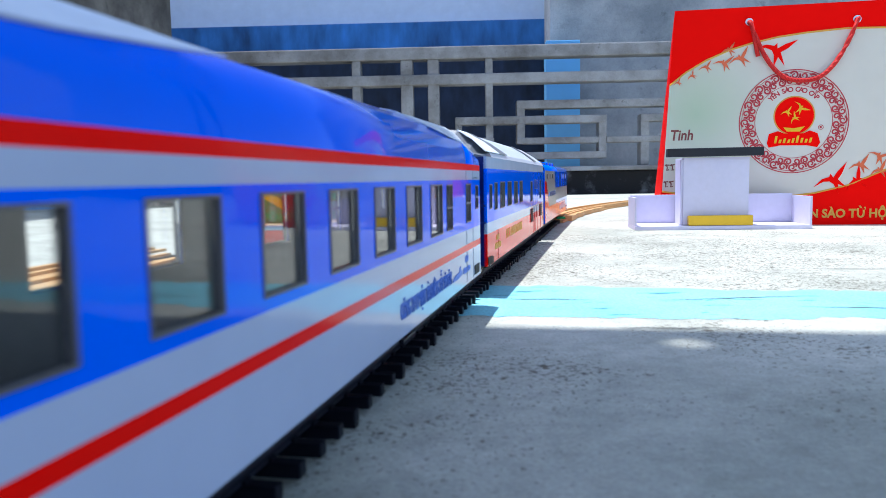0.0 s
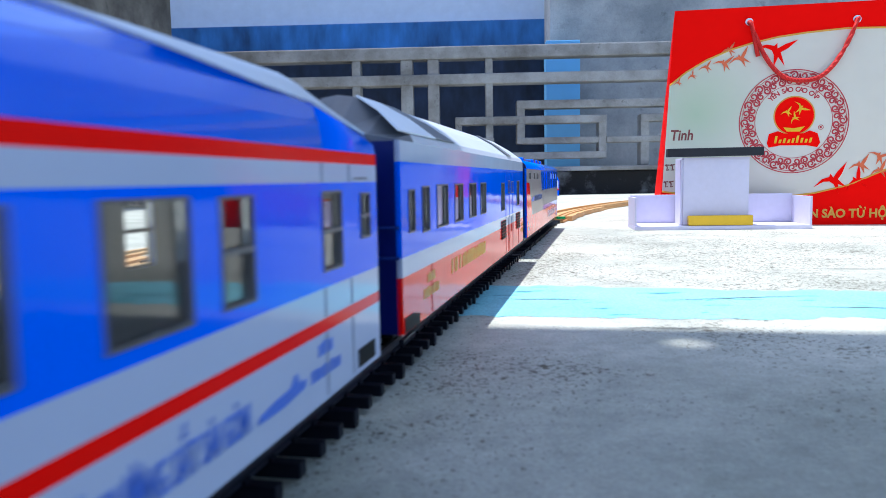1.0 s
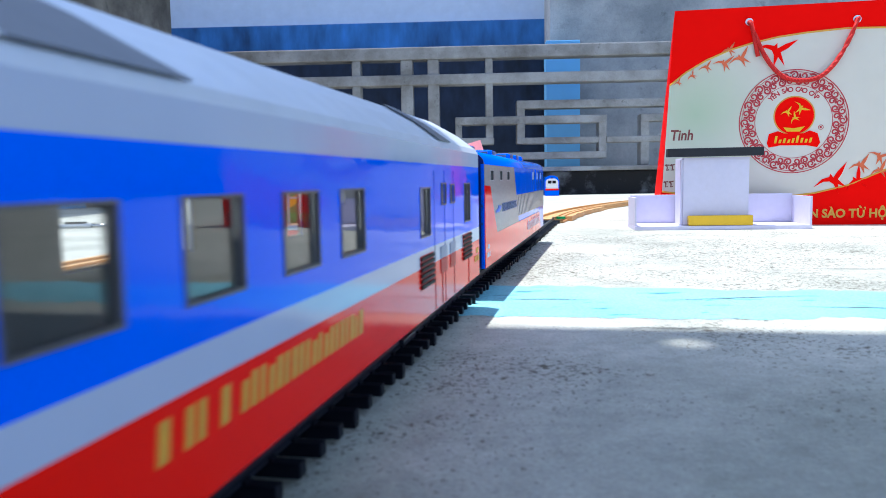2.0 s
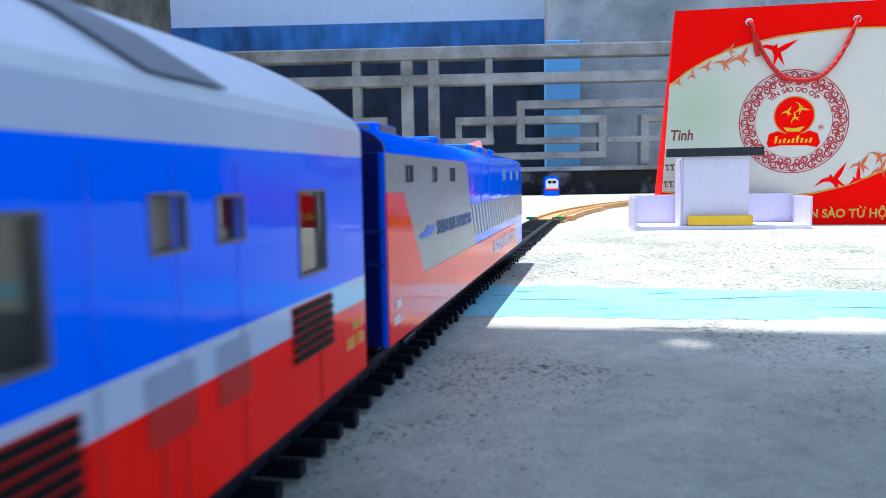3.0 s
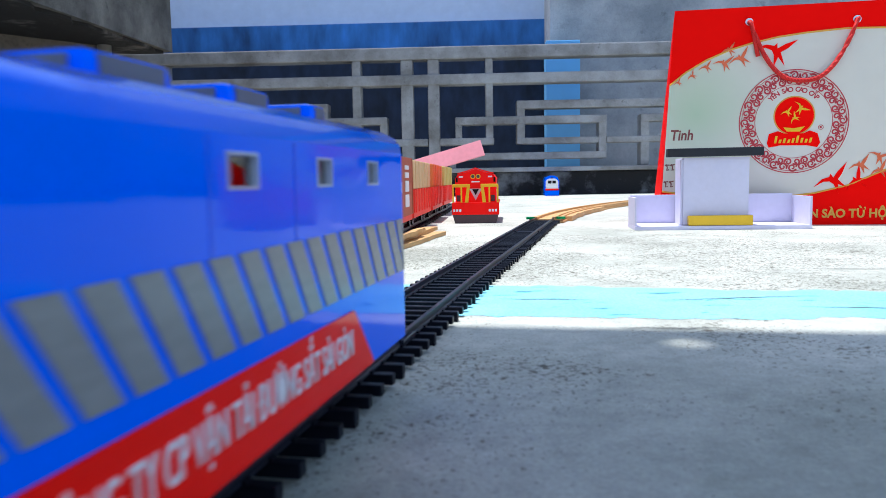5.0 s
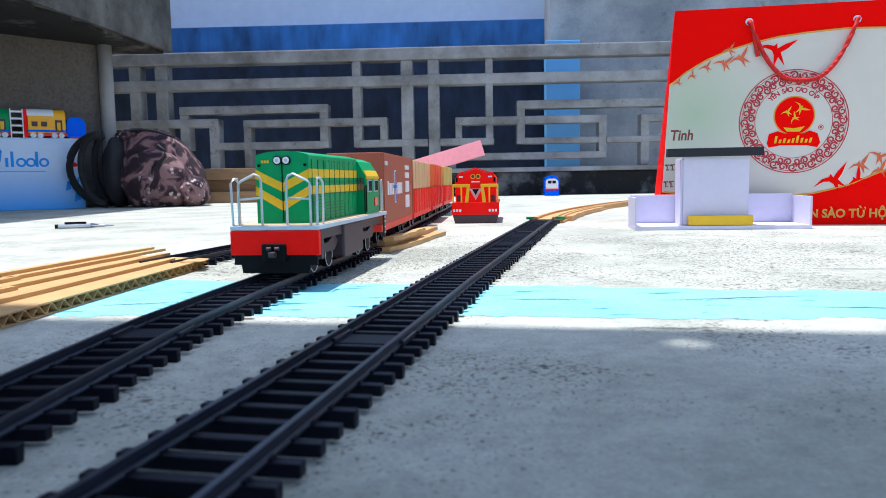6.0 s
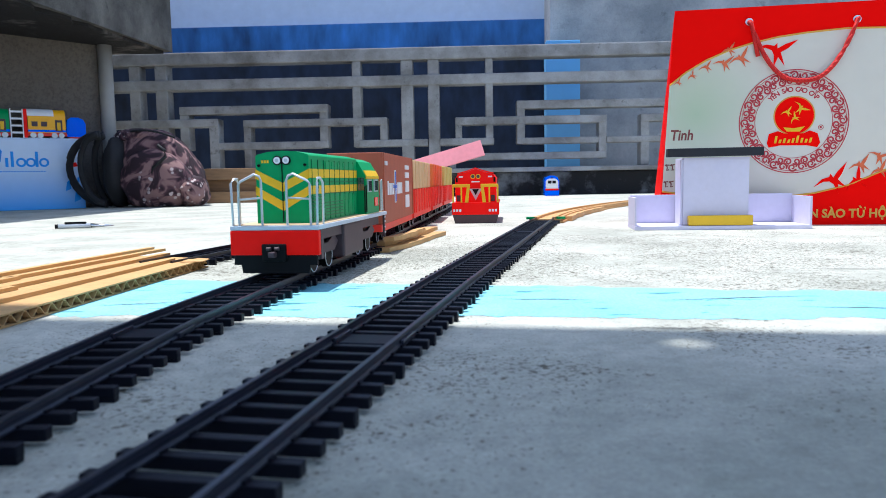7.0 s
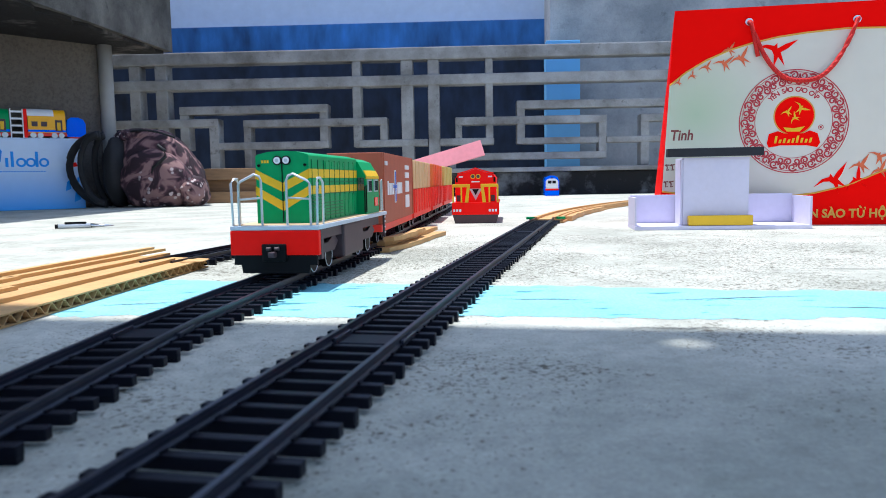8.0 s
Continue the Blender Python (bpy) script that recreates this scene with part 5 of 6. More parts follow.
def gift_bag():
    g = thing("gift_bag", "red and cream paper gift bag with swallows and red cord handle", "gift bag")
    ta = lambda z: 0.0115 * z / BH
    # front sheet, sides and back, open at the top
    bm = bmesh.new()
    n = 10
    depth = 0.075
    def quad(a, b, c, d):
        bm.faces.new([bm.verts.new(p) for p in (a, b, c, d)])
    quad((0, 0, 0), (BW, 0, 0), (BW, 0, BH), (ta(BH), 0, BH + 0.001))
    quad((0, depth, 0), (0, 0, 0), (ta(BH), 0, BH + 0.001), (ta(BH) + 0.004, depth - 0.03, BH - 0.004))
    quad((BW, 0, 0), (BW, depth, 0), (BW, depth - 0.03, BH), (BW, 0, BH))
    quad((BW, depth, 0), (0, depth, 0), (ta(BH) + 0.004, depth - 0.03, BH - 0.004), (BW, depth - 0.03, BH))
    quad((0, 0, 0), (0, depth, 0), (BW, depth, 0), (BW, 0, 0))
    bmesh.ops.remove_doubles(bm, verts=bm.verts, dist=0.0001)
    bmesh.ops.recalc_face_normals(bm, faces=bm.faces)
    bmesh.ops.solidify(bm, geom=bm.faces[:], thickness=0.0005)
    part("paper_body", bm, M_BAGRED, g, "red paper bag body")
    # cream field between two gold curves
    up = [(0.0078, 0.1205), (0.0210, 0.1310), (0.0376, 0.1405), (0.0560, 0.1480), (0.0735, 0.1528), (0.0950, 0.1570), (0.1174, 0.1594), (0.1474, 0.1612), (0.1761, 0.1602), (0.205, 0.1565), (BW - 0.0008, 0.1500)]
    lo = [(BW - 0.0008, 0.0700), (0.205, 0.0570), (0.1802, 0.0455), (0.1515, 0.0329), (0.1254, 0.0267), (0.1055, 0.0244), (0.070, 0.0245), (0.030, 0.0262), (0.0024, 0.0296)]
    part("cream_field", prism(up + lo, -0.0003, 0.0001), M_BAGCREAM, g, "cream printed field")
    for name, pts in (("gold_line", up), ("gold_line", lo)):
        part(name, tube([(x, -0.0003, z) for x, z in pts], 0.0008, 6), M_BAGGOLD, g, "thin gold printed line")
    # swallows
    for x, z, s, a, m in ((0.0148, 0.1226, 0.007, 20, M_SWALLOW), (0.0263, 0.1279, 0.008, 35, M_SWALLOW), (0.0377, 0.1345, 0.010, 10, M_SWALLOW), (0.0520, 0.1370, 0.014, -10, M_SWALLOW), (0.0655, 0.1405, 0.016, 15, M_SWALLOW), (0.0560, 0.1480, 0.011, 10, M_SWALLOW), (0.0930, 0.1450, 0.026, -20, M_BAGRED),
                          (0.1405, 0.0369, 0.024, 10, M_BAGRED), (0.1590, 0.0369, 0.018, 40, M_BAGRED), (0.1610, 0.0492, 0.015, 10, M_SWALLOW), (0.1745, 0.0560, 0.014, -30, M_SWALLOW), (0.1760, 0.0447, 0.014, 20, M_SWALLOW)):
        swallow(g, x, z, s, a, m)
    # round seal with a scrolled border
    cx, cz = 0.1079, 0.0868
    for r0, r1 in ((0.0424, 0.0432), (0.0408, 0.0412), (0.0302, 0.0306)):
        part("seal_ring", ring(r0, r1, cx, cz, -0.0006, -0.0002), M_SEALRED, g)
    for k in range(32):
        a = k * math.tau / 32
        for r, size, fl in ((0.0383, 0.0034, 1), (0.0336, 0.0030, -1)):
            aa = a + (0.0 if fl > 0 else math.pi / 32)
            part("scrollwork", scroll(cx + r * math.cos(aa), cz + r * math.sin(aa), size, 1.25, aa + fl * 1.2, 0.00080, fl if k % 2 else -fl), M_SEALRED, g)
        part("scrollwork", scroll(cx + 0.0360 * math.cos(a + 0.07), cz + 0.0360 * math.sin(a + 0.07), 0.0018, 0.9, a, 0.00050), M_SEALRED, g)
    part("emblem_halo", ring(0.0001, 0.0164, cx + 0.0006, cz + 0.0048, -0.0004, -0.0001, 40), M_BAGGOLD, g)
    part("emblem_disc", ring(0.0001, 0.0153, cx + 0.0006, cz + 0.0048, -0.0007, -0.0003, 40), M_BAGRED, g, "red emblem disc")
    part("emblem_ribbon", prism([(cx - 0.0205, 0.0690), (cx - 0.0190, 0.0655), (cx - 0.010, 0.0672), (cx + 0.011, 0.0668), (cx + 0.0190, 0.0650), (cx + 0.0212, 0.0688), (cx + 0.0190, 0.0765), (cx + 0.013, 0.0790), (cx + 0.008, 0.0768), (cx - 0.007, 0.0770), (cx - 0.012, 0.0792), (cx - 0.0190, 0.0768)], -0.0010, -0.0004), M_BAGRED, g)
    part("emblem_bowl", prism([(cx - 0.0078, 0.0822), (cx - 0.0050, 0.0785), (cx + 0.0050, 0.0783), (cx + 0.0090, 0.0826), (cx + 0.0004, 0.0812)], -0.0011, -0.0006), M_YELLOW, g)
    for x, z, s, a in ((cx - 0.0050, 0.0945, 0.0085, 10), (cx + 0.0052, 0.0975, 0.0110, -60), (cx + 0.0010, 0.0895, 0.0080, 50)):
        swallow(g, x, z, s, a, M_YELLOW).location.y = -0.0004
    bm = bmesh.new()
    for k in range(9):
        x = cx - 0.0150 + k * 0.0034
        h = 0.0060 if k in (0, 5) else (0.0030 if k % 2 else 0.0040)
        v = [(x, 0.0690), (x + 0.0018, 0.0690), (x + 0.0028, 0.0690 + h), (x + 0.0010, 0.0690 + h)]
        lo_v = [bm.verts.new((p[0], -0.0014, p[1])) for p in v]
        hi_v = [bm.verts.new((p[0], -0.0009, p[1])) for p in v]
        bm.faces.new(lo_v)
        bm.faces.new(hi_v[::-1])
        for q in range(4):
            bm.faces.new((lo_v[q], hi_v[q], hi_v[(q + 1) % 4], lo_v[(q + 1) % 4]))
    bmesh.ops.recalc_face_normals(bm, faces=bm.faces)
    part("emblem_bars", bm, M_YELLOW, g)
    part("mark_ring", ring(0.0017, 0.0021, cx + 0.0215, 0.0815, -0.0006, -0.0002, 20), M_SEALRED, g)
    part("mark_bar", box(cx + 0.0208, cx + 0.0222, -0.0006, -0.0002, 0.0806, 0.0824), M_SEALRED, g)
    # arched words
    text = "YẾN SÀO CAO CẤP"
    for i, ch in enumerate(text):
        if ch == " ":
            continue
        a = radians(138 - 88 * i / (len(text) - 1) - 4)
        r = 0.0238
        t = 0.0
        m = Matrix.Translation((cx + r * math.cos(a), -0.0003, cz + 0.001 + r * math.sin(a))) @ Matrix.Rotation(-(a - math.pi / 2), 4, "Y") @ Matrix.Rotation(math.pi / 2, 4, "X")
        words("seal_letter", ch, 0.0056, M_SEALRED, g, m, align="CENTER", bold=0.00018)
    words("gold_lettering", "YẾN SÀO TỪ HỘI", 0.0098, M_BAGGOLD, g, Matrix.Translation((0.1110, -0.0003, 0.0062)) @ Matrix.Rotation(math.pi / 2, 4, "X"), width=0.074, bold=0.00035)
    # brushed writing on the edge, illegible
    rnd = random.Random(3)
    words("brush_lettering", "Tinh", 0.0125, M_BROWNINK, g, Matrix.Translation((0.0085, -0.0003, 0.0738)) @ Matrix.Rotation(math.pi / 2, 4, "X"), shear=0.15, width=0.0185, bold=0.0003)
    for x, z, n in ((0.0050, 0.0480, 2), (0.0040, 0.0335, 2)):
        for k in range(n):
            x0 = x + k * 0.0044
            part("brush_stroke", tube([(x0 + 0.0004, -0.0003, z + 0.0052), (x0 + 0.0016, -0.0003, z + 0.0028), (x0 + 0.0013, -0.0003, z), (x0 + 0.0030, -0.0003, z + 0.0006)], 0.0006, 5), M_BROWNINK, g)
            part("brush_stroke", tube([(x0 - 0.0004, -0.0003, z + 0.0040), (x0 + 0.0018, -0.0003, z + 0.0046), (x0 + 0.0036, -0.0003, z + 0.0040 + rnd.random() * 0.002)], 0.0005, 5), M_BROWNINK, g)
    # eyelets and cord
    e1, e2 = (0.0714, 0.1705), (0.1544, 0.1680)
    for x, z in (e1, e2):
        part("eyelet", ring(0.0015, 0.0031, x, z, -0.0010, 0.0002, 24), M_STEEL, g, "metal eyelet")
    pts = [(e1[0], 0.0006, e1[1])]
    for k in range(25):
        f = k / 24
        x = e1[0] + (e2[0] - e1[0]) * (f + 0.05 * math.sin(math.pi * 2 * f) * 0.6)
        z = e1[1] + (e2[1] - e1[1]) * f - 0.0490 * (1 - abs(2 * f - 1) ** 3.0)
        pts.append((x, -0.0032, z))
    pts.append((e2[0], 0.0006, e2[1]))
    part("cord_handle", tube(pts, 0.0019, 8), M_ROPE, g, "twisted red cord handle", True)
    for ph in (0.0, math.pi):
        tw = []
        for k in range(1, len(pts) - 1):
            for j in range(4):
                f = j / 4
                p = Vector(pts[k]).lerp(Vector(pts[min(k + 1, len(pts) - 2)]), f)
                a = ph + (k * 4 + j) * 0.9
                tw.append(p + Vector((0.0010 * math.cos(a) * 0.5, -0.0012 + 0.0004 * math.cos(a), 0.0011 * math.sin(a))))
        part("cord_strand", tube(tw, 0.0009, 5), M_ROPE, g, "", True)
    part("cord_end", tube([(e1[0] + 0.001, -0.0016, e1[1]), (e1[0] + 0.004, -0.003, e1[1] - 0.014), (e1[0] + 0.007, -0.0025, e1[1] - 0.029)], 0.0018, 7), M_ROPE, g, "", True)
    g.matrix_world = pose(0.190, 0.6445, 0.0, 0, 0, -11.3)
    return g


gift_bag()

# ---- white foam-board station model ----
M_FOAM = mat("white_foam_board", (0.66, 0.63, 0.76), 0.75, 0, 0.05, 40, 0.03)
M_BARBLACK = mat("black_card_bar", (0.012, 0.014, 0.020), 0.7, 0, 0.3, 60, 0.1)
M_STICKYELLOW = mat("yellow_bar", (0.82, 0.50, 0.01), 0.5, 0, 0.06, 60, 0.02)
st = thing("foam_model", "white foam-board station model with black roof bar and yellow bar", "foam model")
part("base_plate", box(0, 0.135, 0, 0.046, 0, 0.0032, 0.0003), M_FOAM, st)
part("back_wall", box(0.0012, 0.134, 0.0435, 0.0455, 0.0033, 0.0272, 0.0003), M_FOAM, st)
w = part("side_wall", box(0.0, 0.0014, 0.001, 0.0432, 0.0033, 0.0262, 0.0002), M_FOAM, st)
w = part("side_wall", box(0.1335, 0.1350, 0.001, 0.0432, 0.0033, 0.0256, 0.0002), M_FOAM, st)
part("tower", box(0.0385, 0.0893, 0.0085, 0.042, 0.0033, 0.0572, 0.0003), M_FOAM, st, "white square tower")
part("tower_side", box(0.0368, 0.0384, 0.0095, 0.030, 0.0033, 0.0560, 0.0002), M_FOAM, st)
bm = box(0.0258, 0.0990, 0.004, 0.014, 0.0574, 0.0640, 0.0004)
for v in bm.verts:
    v.co.z += 0.0008 * math.sin(v.co.x * 80)
part("roof_bar", bm, M_BARBLACK, st, "black card bar on the tower")
part("yellow_bar", box(0.0420, 0.0910, 0.0015, 0.0080, 0.0034, 0.0112, 0.0004), M_STICKYELLOW, st, "yellow bar at the tower's foot")
st.matrix_world = pose(0.1545, 0.588, 0.0, 0, 0, -7.0)


# ---- cardboard track beds ----
def strip(name, parent, left, right, z0, z1, material, label=""):
    """A flat strip between two outlines of equal length."""
    bm = bmesh.new()
    rows = [[bm.verts.new((*a, z0)), bm.verts.new((*b, z0)), bm.verts.new((*b, z1)), bm.verts.new((*a, z1))] for a, b in zip(left, right)]
    for s, t in zip(rows, rows[1:]):
        for j in range(4):
            bm.faces.new((s[j], s[(j + 1) % 4], t[(j + 1) % 4], t[j]))
    bm.faces.new(rows[0])
    bm.faces.new(rows[-1][::-1])
    bmesh.ops.recalc_face_normals(bm, faces=bm.faces)
    return part(name, bm, material, parent, label)


cb = thing("cardboard_ramp", "corrugated cardboard track bed with pale wooden strips", "cardboard ramp")
ys = [0.08 + 0.0150 * k for k in range(21)]


def rx(y):
    return -0.1395 + 0.075 * (y - 0.16) + 0.12 * max(0, y - 0.3) ** 2


def lx(y):
    return -0.232 + 0.165 * (y - 0.10)


R = [(rx(y), y) for y in ys]
Lf = [(lx(y), y + 0.03) for y in ys]
strip("lower_sheet", cb, Lf, R, 0.0002, 0.0007, M_CARD, "tan cardboard liner")
strip("upper_sheet", cb, Lf, [(x + 0.0004, y) for x, y in R], 0.0040, 0.0046, M_CARD, "tan cardboard liner")
# corrugation along the open edge
bm = bmesh.new()
y = 0.08
prev = None
while y < 0.378:
    ph = y * math.tau / 0.0072
    z = 0.0023 + 0.0015 * math.sin(ph)
    cur = [bm.verts.new((rx(y) - 0.0300, y, z - 0.0002)), bm.verts.new((rx(y), y, z - 0.0002)), bm.verts.new((rx(y), y, z + 0.0002)), bm.verts.new((rx(y) - 0.0300, y, z + 0.0002))]
    if prev:
        for j in range(4):
            bm.faces.new((prev[j], prev[(j + 1) % 4], cur[(j + 1) % 4], cur[j]))
    prev = cur
    y += 0.0009
bmesh.ops.recalc_face_normals(bm, faces=bm.faces)
part("fluting", bm, M_CARD, cb, "tan corrugated fluting")
# dark strip set behind the edge paints the shade between the flutes
strip("flute_shade", cb, [(x - 0.0285, y) for x, y in R], [(x - 0.0022, y) for x, y in R], 0.0009, 0.0038, M_CARDSHADE, "dark strip painting the shade inside the corrugation")
rnd = random.Random(6)
for f, ya, yb, wd in ((0.20, 0.08, 0.362, 0.0042), (0.24, 0.08, 0.30, 0.002), (0.42, 0.08, 0.262, 0.0040), (0.46, 0.255, 0.385, 0.0040), (0.68, 0.08, 0.285, 0.0042), (0.71, 0.280, 0.405, 0.0040), (0.93, 0.08, 0.245, 0.0045), (0.90, 0.240, 0.41, 0.004)):
    yy = [ya + (yb - ya) * k / 8 for k in range(9)]
    mid = [(rx(y) + (lx(y) - rx(y)) * f + rnd.uniform(-0.0004, 0.0004), y + 0.03 * f) for y in yy]
    strip("wood_strip", cb, [(x - wd / 2, y) for x, y in mid], [(x + wd / 2, y) for x, y in mid], 0.0047, 0.0062, M_STICK, "pale wooden strip")
part("patch", box(-0.1305, -0.1195, 0.362, 0.374, 0.0047, 0.0050), M_CARD, cb)

cb2 = thing("cardboard_ramp", "curved cardboard track bed with two wooden strips", "cardboard ramp")
ys = [0.702 + 0.03 * k for k in range(24)]


def curve2(y):
    return path_main(y)


for dz, w, name in ((0.0002, 0.0190, "lower_sheet"), (0.0022, 0.0165, "upper_sheet")):
    strip(name, cb2, [(curve2(y) - w * 0.9 + rnd.uniform(-0.0012, 0.0012), y) for y in ys], [(curve2(y) + w * 1.0 + rnd.uniform(-0.002, 0.002), y) for y in ys], dz, dz + 0.0018, M_CARD, "torn tan cardboard")
for s in (-0.0088, 0.0088, 0.0150):
    strip("wood_strip", cb2, [(curve2(y) + s - 0.0016, y) for y in ys], [(curve2(y) + s + 0.0016, y) for y in ys], 0.0041, 0.0062, M_STICK, "pale wooden strip")
for s, a, b in ((0.0185, 0.73, 0.95), (-0.012, 0.71, 0.86)):
    yy = [a + (b - a) * k / 8 for k in range(9)]
    strip("torn_edge", cb2, [(curve2(y) + s - 0.003 + rnd.uniform(-0.001, 0.001), y) for y in yy], [(curve2(y) + s + 0.004 + rnd.uniform(-0.0015, 0.0015), y) for y in yy], 0.0002, 0.0050, M_STICK)
part("green_tab", box(-0.004, 0.004, -0.003, 0.003, 0.0041, 0.0062), M_GREEN, cb2).location = (path_main(0.705) - 0.014, 0.705, 0)
part("green_tab", box(-0.004, 0.004, -0.003, 0.003, 0.0041, 0.0062), M_GREEN, cb2).location = (path_main(0.70) + 0.016, 0.703, 0)

cb3 = thing("cardboard_scraps", "torn tan cardboard strips beside the goods train", "cardboard")
for x0, y0, x1, y1, w, z in ((-0.0360, 0.440, 0.0010, 0.575, 0.0065, 0.0002), (-0.0390, 0.452, -0.0050, 0.590, 0.0060, 0.0032), (-0.0330, 0.448, -0.0120, 0.530, 0.0035, 0.0062)):
    n = 12
    a, b = [], []
    for k in range(n + 1):
        f = k / n
        x, y = x0 + (x1 - x0) * f + 0.002 * math.sin(f * 5), y0 + (y1 - y0) * f
        a.append((x - w + rnd.uniform(-0.001, 0.001), y))
        b.append((x + w * 0.6 + rnd.uniform(-0.0012, 0.0012), y))
    strip("card_strip", cb3, a, b, z, z + 0.0028, M_CARD if z > 0.001 else M_STICK)

# ---- tool lying on the floor ----
tl = thing("craft_knife", "slim steel craft knife with a dark clip on the floor", "knife")
part("handle", cyl((0, 0, 0.0028), (0.030, 0, 0.0028), 0.0024, 14), M_HANDRAIL, tl, "steel barrel", True)
part("tip", cyl((0.030, 0, 0.0028), (0.052, 0, 0.0022), 0.0024, 14, 0.0004), M_STEEL, tl, "", True)
part("clip", box(0.006, 0.026, -0.0015, 0.0015, 0.0052, 0.0070, 0.0004), M_BLACK, tl, "dark clip")
part("cap", cyl((-0.003, 0, 0.0028), (0, 0, 0.0028), 0.0022, 14), M_BLACK, tl, "", True)
tl.matrix_world = pose(-0.390, 0.745, 0.0, 0, 0, 18)

# ---- printed carton with toy engines ----
M_CARTON = mat("white_blue_carton", (0.62, 0.74, 0.90), 0.5, 0, 0.05, 10, 0.02)
nt = M_CARTON.node_tree
tcn = nt.nodes.new("ShaderNodeTexCoord")
sep = nt.nodes.new("ShaderNodeSeparateXYZ")
mrn = nt.nodes.new("ShaderNodeMapRange")
mrn.inputs["From Min"].default_value, mrn.inputs["From Max"].default_value = 0.0, 0.085
mxn = nt.nodes.new("ShaderNodeMix")
mxn.data_type = "RGBA"
mxn.inputs["A"].default_value = (0.05, 0.36, 0.86, 1)
old = nt.nodes["Principled BSDF"].inputs["Base Color"].links[0].from_socket
nt.links.new(tcn.outputs["Object"], sep.inputs[0])
nt.links.new(sep.outputs["Z"], mrn.inputs["Value"])
nt.links.new(mrn.outputs[0], mxn.inputs["Factor"])
nt.links.new(old, mxn.inputs["B"])
nt.links.new(mxn.outputs["Result"], nt.nodes["Principled BSDF"].inputs["Base Color"])
M_LOGOBLUE = mat("carton_print_blue", (0.0, 0.28, 0.82), 0.5, 0, 0.05, 30, 0.0)
CART = pose(-0.702, 1.45, 0, 0, 0, 34.8)
ct = thing("carton", "white carton with blue print and a blue foot", "carton")
part("box_body", box(-0.34, 0, 0, 0.065, 0, 0.134, 0.001), M_CARTON, ct)
part("flap", box(-0.34, 0, 0.002, 0.063, 0.1342, 0.1358, 0.0005), M_CARTON, ct)
# the printed brand as plain shapes
part("print_shape", tube([(-0.142, -0.0002, 0.112), (-0.139, -0.0002, 0.094), (-0.131, -0.0002, 0.083), (-0.122, -0.0002, 0.092), (-0.119, -0.0002, 0.110), (-0.125, -0.0002, 0.120)], 0.0030, 8), M_LOGOBLUE, ct, "blue printed swoosh")
for x, h in ((-0.112, 0.020), (-0.103, 0.034), (-0.0625, 0.034)):
    part("print_shape", box(x, x + 0.0050, -0.0006, 0.0002, 0.081, 0.081 + h * 0.85, 0.0002), M_LOGOBLUE, ct)
for x in (-0.086, -0.070, -0.048):
    part("print_shape", ring(0.0048, 0.0086, x, 0.0895, -0.0006, 0.0002, 28), M_LOGOBLUE, ct)
bm = bmesh.new()
for k in range(20):
    bm_box(bm, -0.135 + k * 0.0045, -0.132 + k * 0.0045, -0.0005, 0.0002, 0.0715, 0.0735)
part("fine_print", bm, M_LOGOBLUE, ct)
for x, z, a, b in ((-0.020, 0.012, 0.012, 0.030), (-0.034, 0.034, 0.010, 0.022), (-0.014, 0.050, 0.006, 0.012)):
    part("splash_print", prism([(x, z), (x + a, z + b * 0.2), (x + a * 0.8, z + b), (x + a * 0.3, z + b * 0.8)], -0.0006, 0.0002), M_LOGOBLUE, ct)
part("splash_print", prism([(-0.021, 0.088), (-0.013, 0.090), (-0.010, 0.082), (-0.018, 0.081)], -0.0006, 0.0002), M_BRIGHTRED, ct)
for o in ct.children:
    if o.name.startswith(("print_shape", "fine_print")):
        o.data.transform(Matrix.Translation((-0.020, 0, 0)))
ct.matrix_world = CART


def toy_engine(label, m, body, accent, L=0.062, W=0.034, H=0.042):
    e = thing("toy_engine", label, "toy engine", "toy engines on the carton")
    for s in (-1, 1):
        for x in (0.010, 0.022, L - 0.022, L - 0.010):
            part("wheel", cyl((x, s * (W / 2 - 0.004), 0.0052), (x, s * (W / 2 - 0.001), 0.0052), 0.0052, 16), M_HANDRAIL, e)
    part("frame", box(0, L, -W / 2 + 0.003, W / 2 - 0.003, 0.004, 0.010, 0.0006), M_WAGONRED, e)
    r = [(-W / 2, 0.0101), (W / 2, 0.0101)] + [(W / 2 * math.cos(a), H * (0.74 + 0.26 * math.sin(a))) for a in [math.pi * k / 10 for k in range(11)]]
    part("body", prism(r, 0.002, L - 0.002, "x"), body, e)
    part("roof", prism([(a * 1.04, b + 0.0008) for a, b in r[2:]], 0.001, L - 0.022, "x"), accent, e)
    part("waist_band", box(0.0015, L - 0.0015, -W / 2 - 0.0006, W / 2 + 0.0006, 0.0115, 0.0155), M_BLUE, e)
    for x in (0.008, 0.024):
        part("grille", box(x, x + 0.010, -W / 2 - 0.0006, -W / 2, 0.022, 0.031), M_PLUM, e)
    part("door", box(L - 0.020, L - 0.008, -W / 2 - 0.0008, -W / 2, 0.0130, 0.0345), M_PLUM, e)
    part("door_panel", box(L - 0.017, L - 0.011, -W / 2 - 0.0012, -W / 2 - 0.0006, 0.0150, 0.0300), M_YELLOW, e)
    e.matrix_world = m
    return e


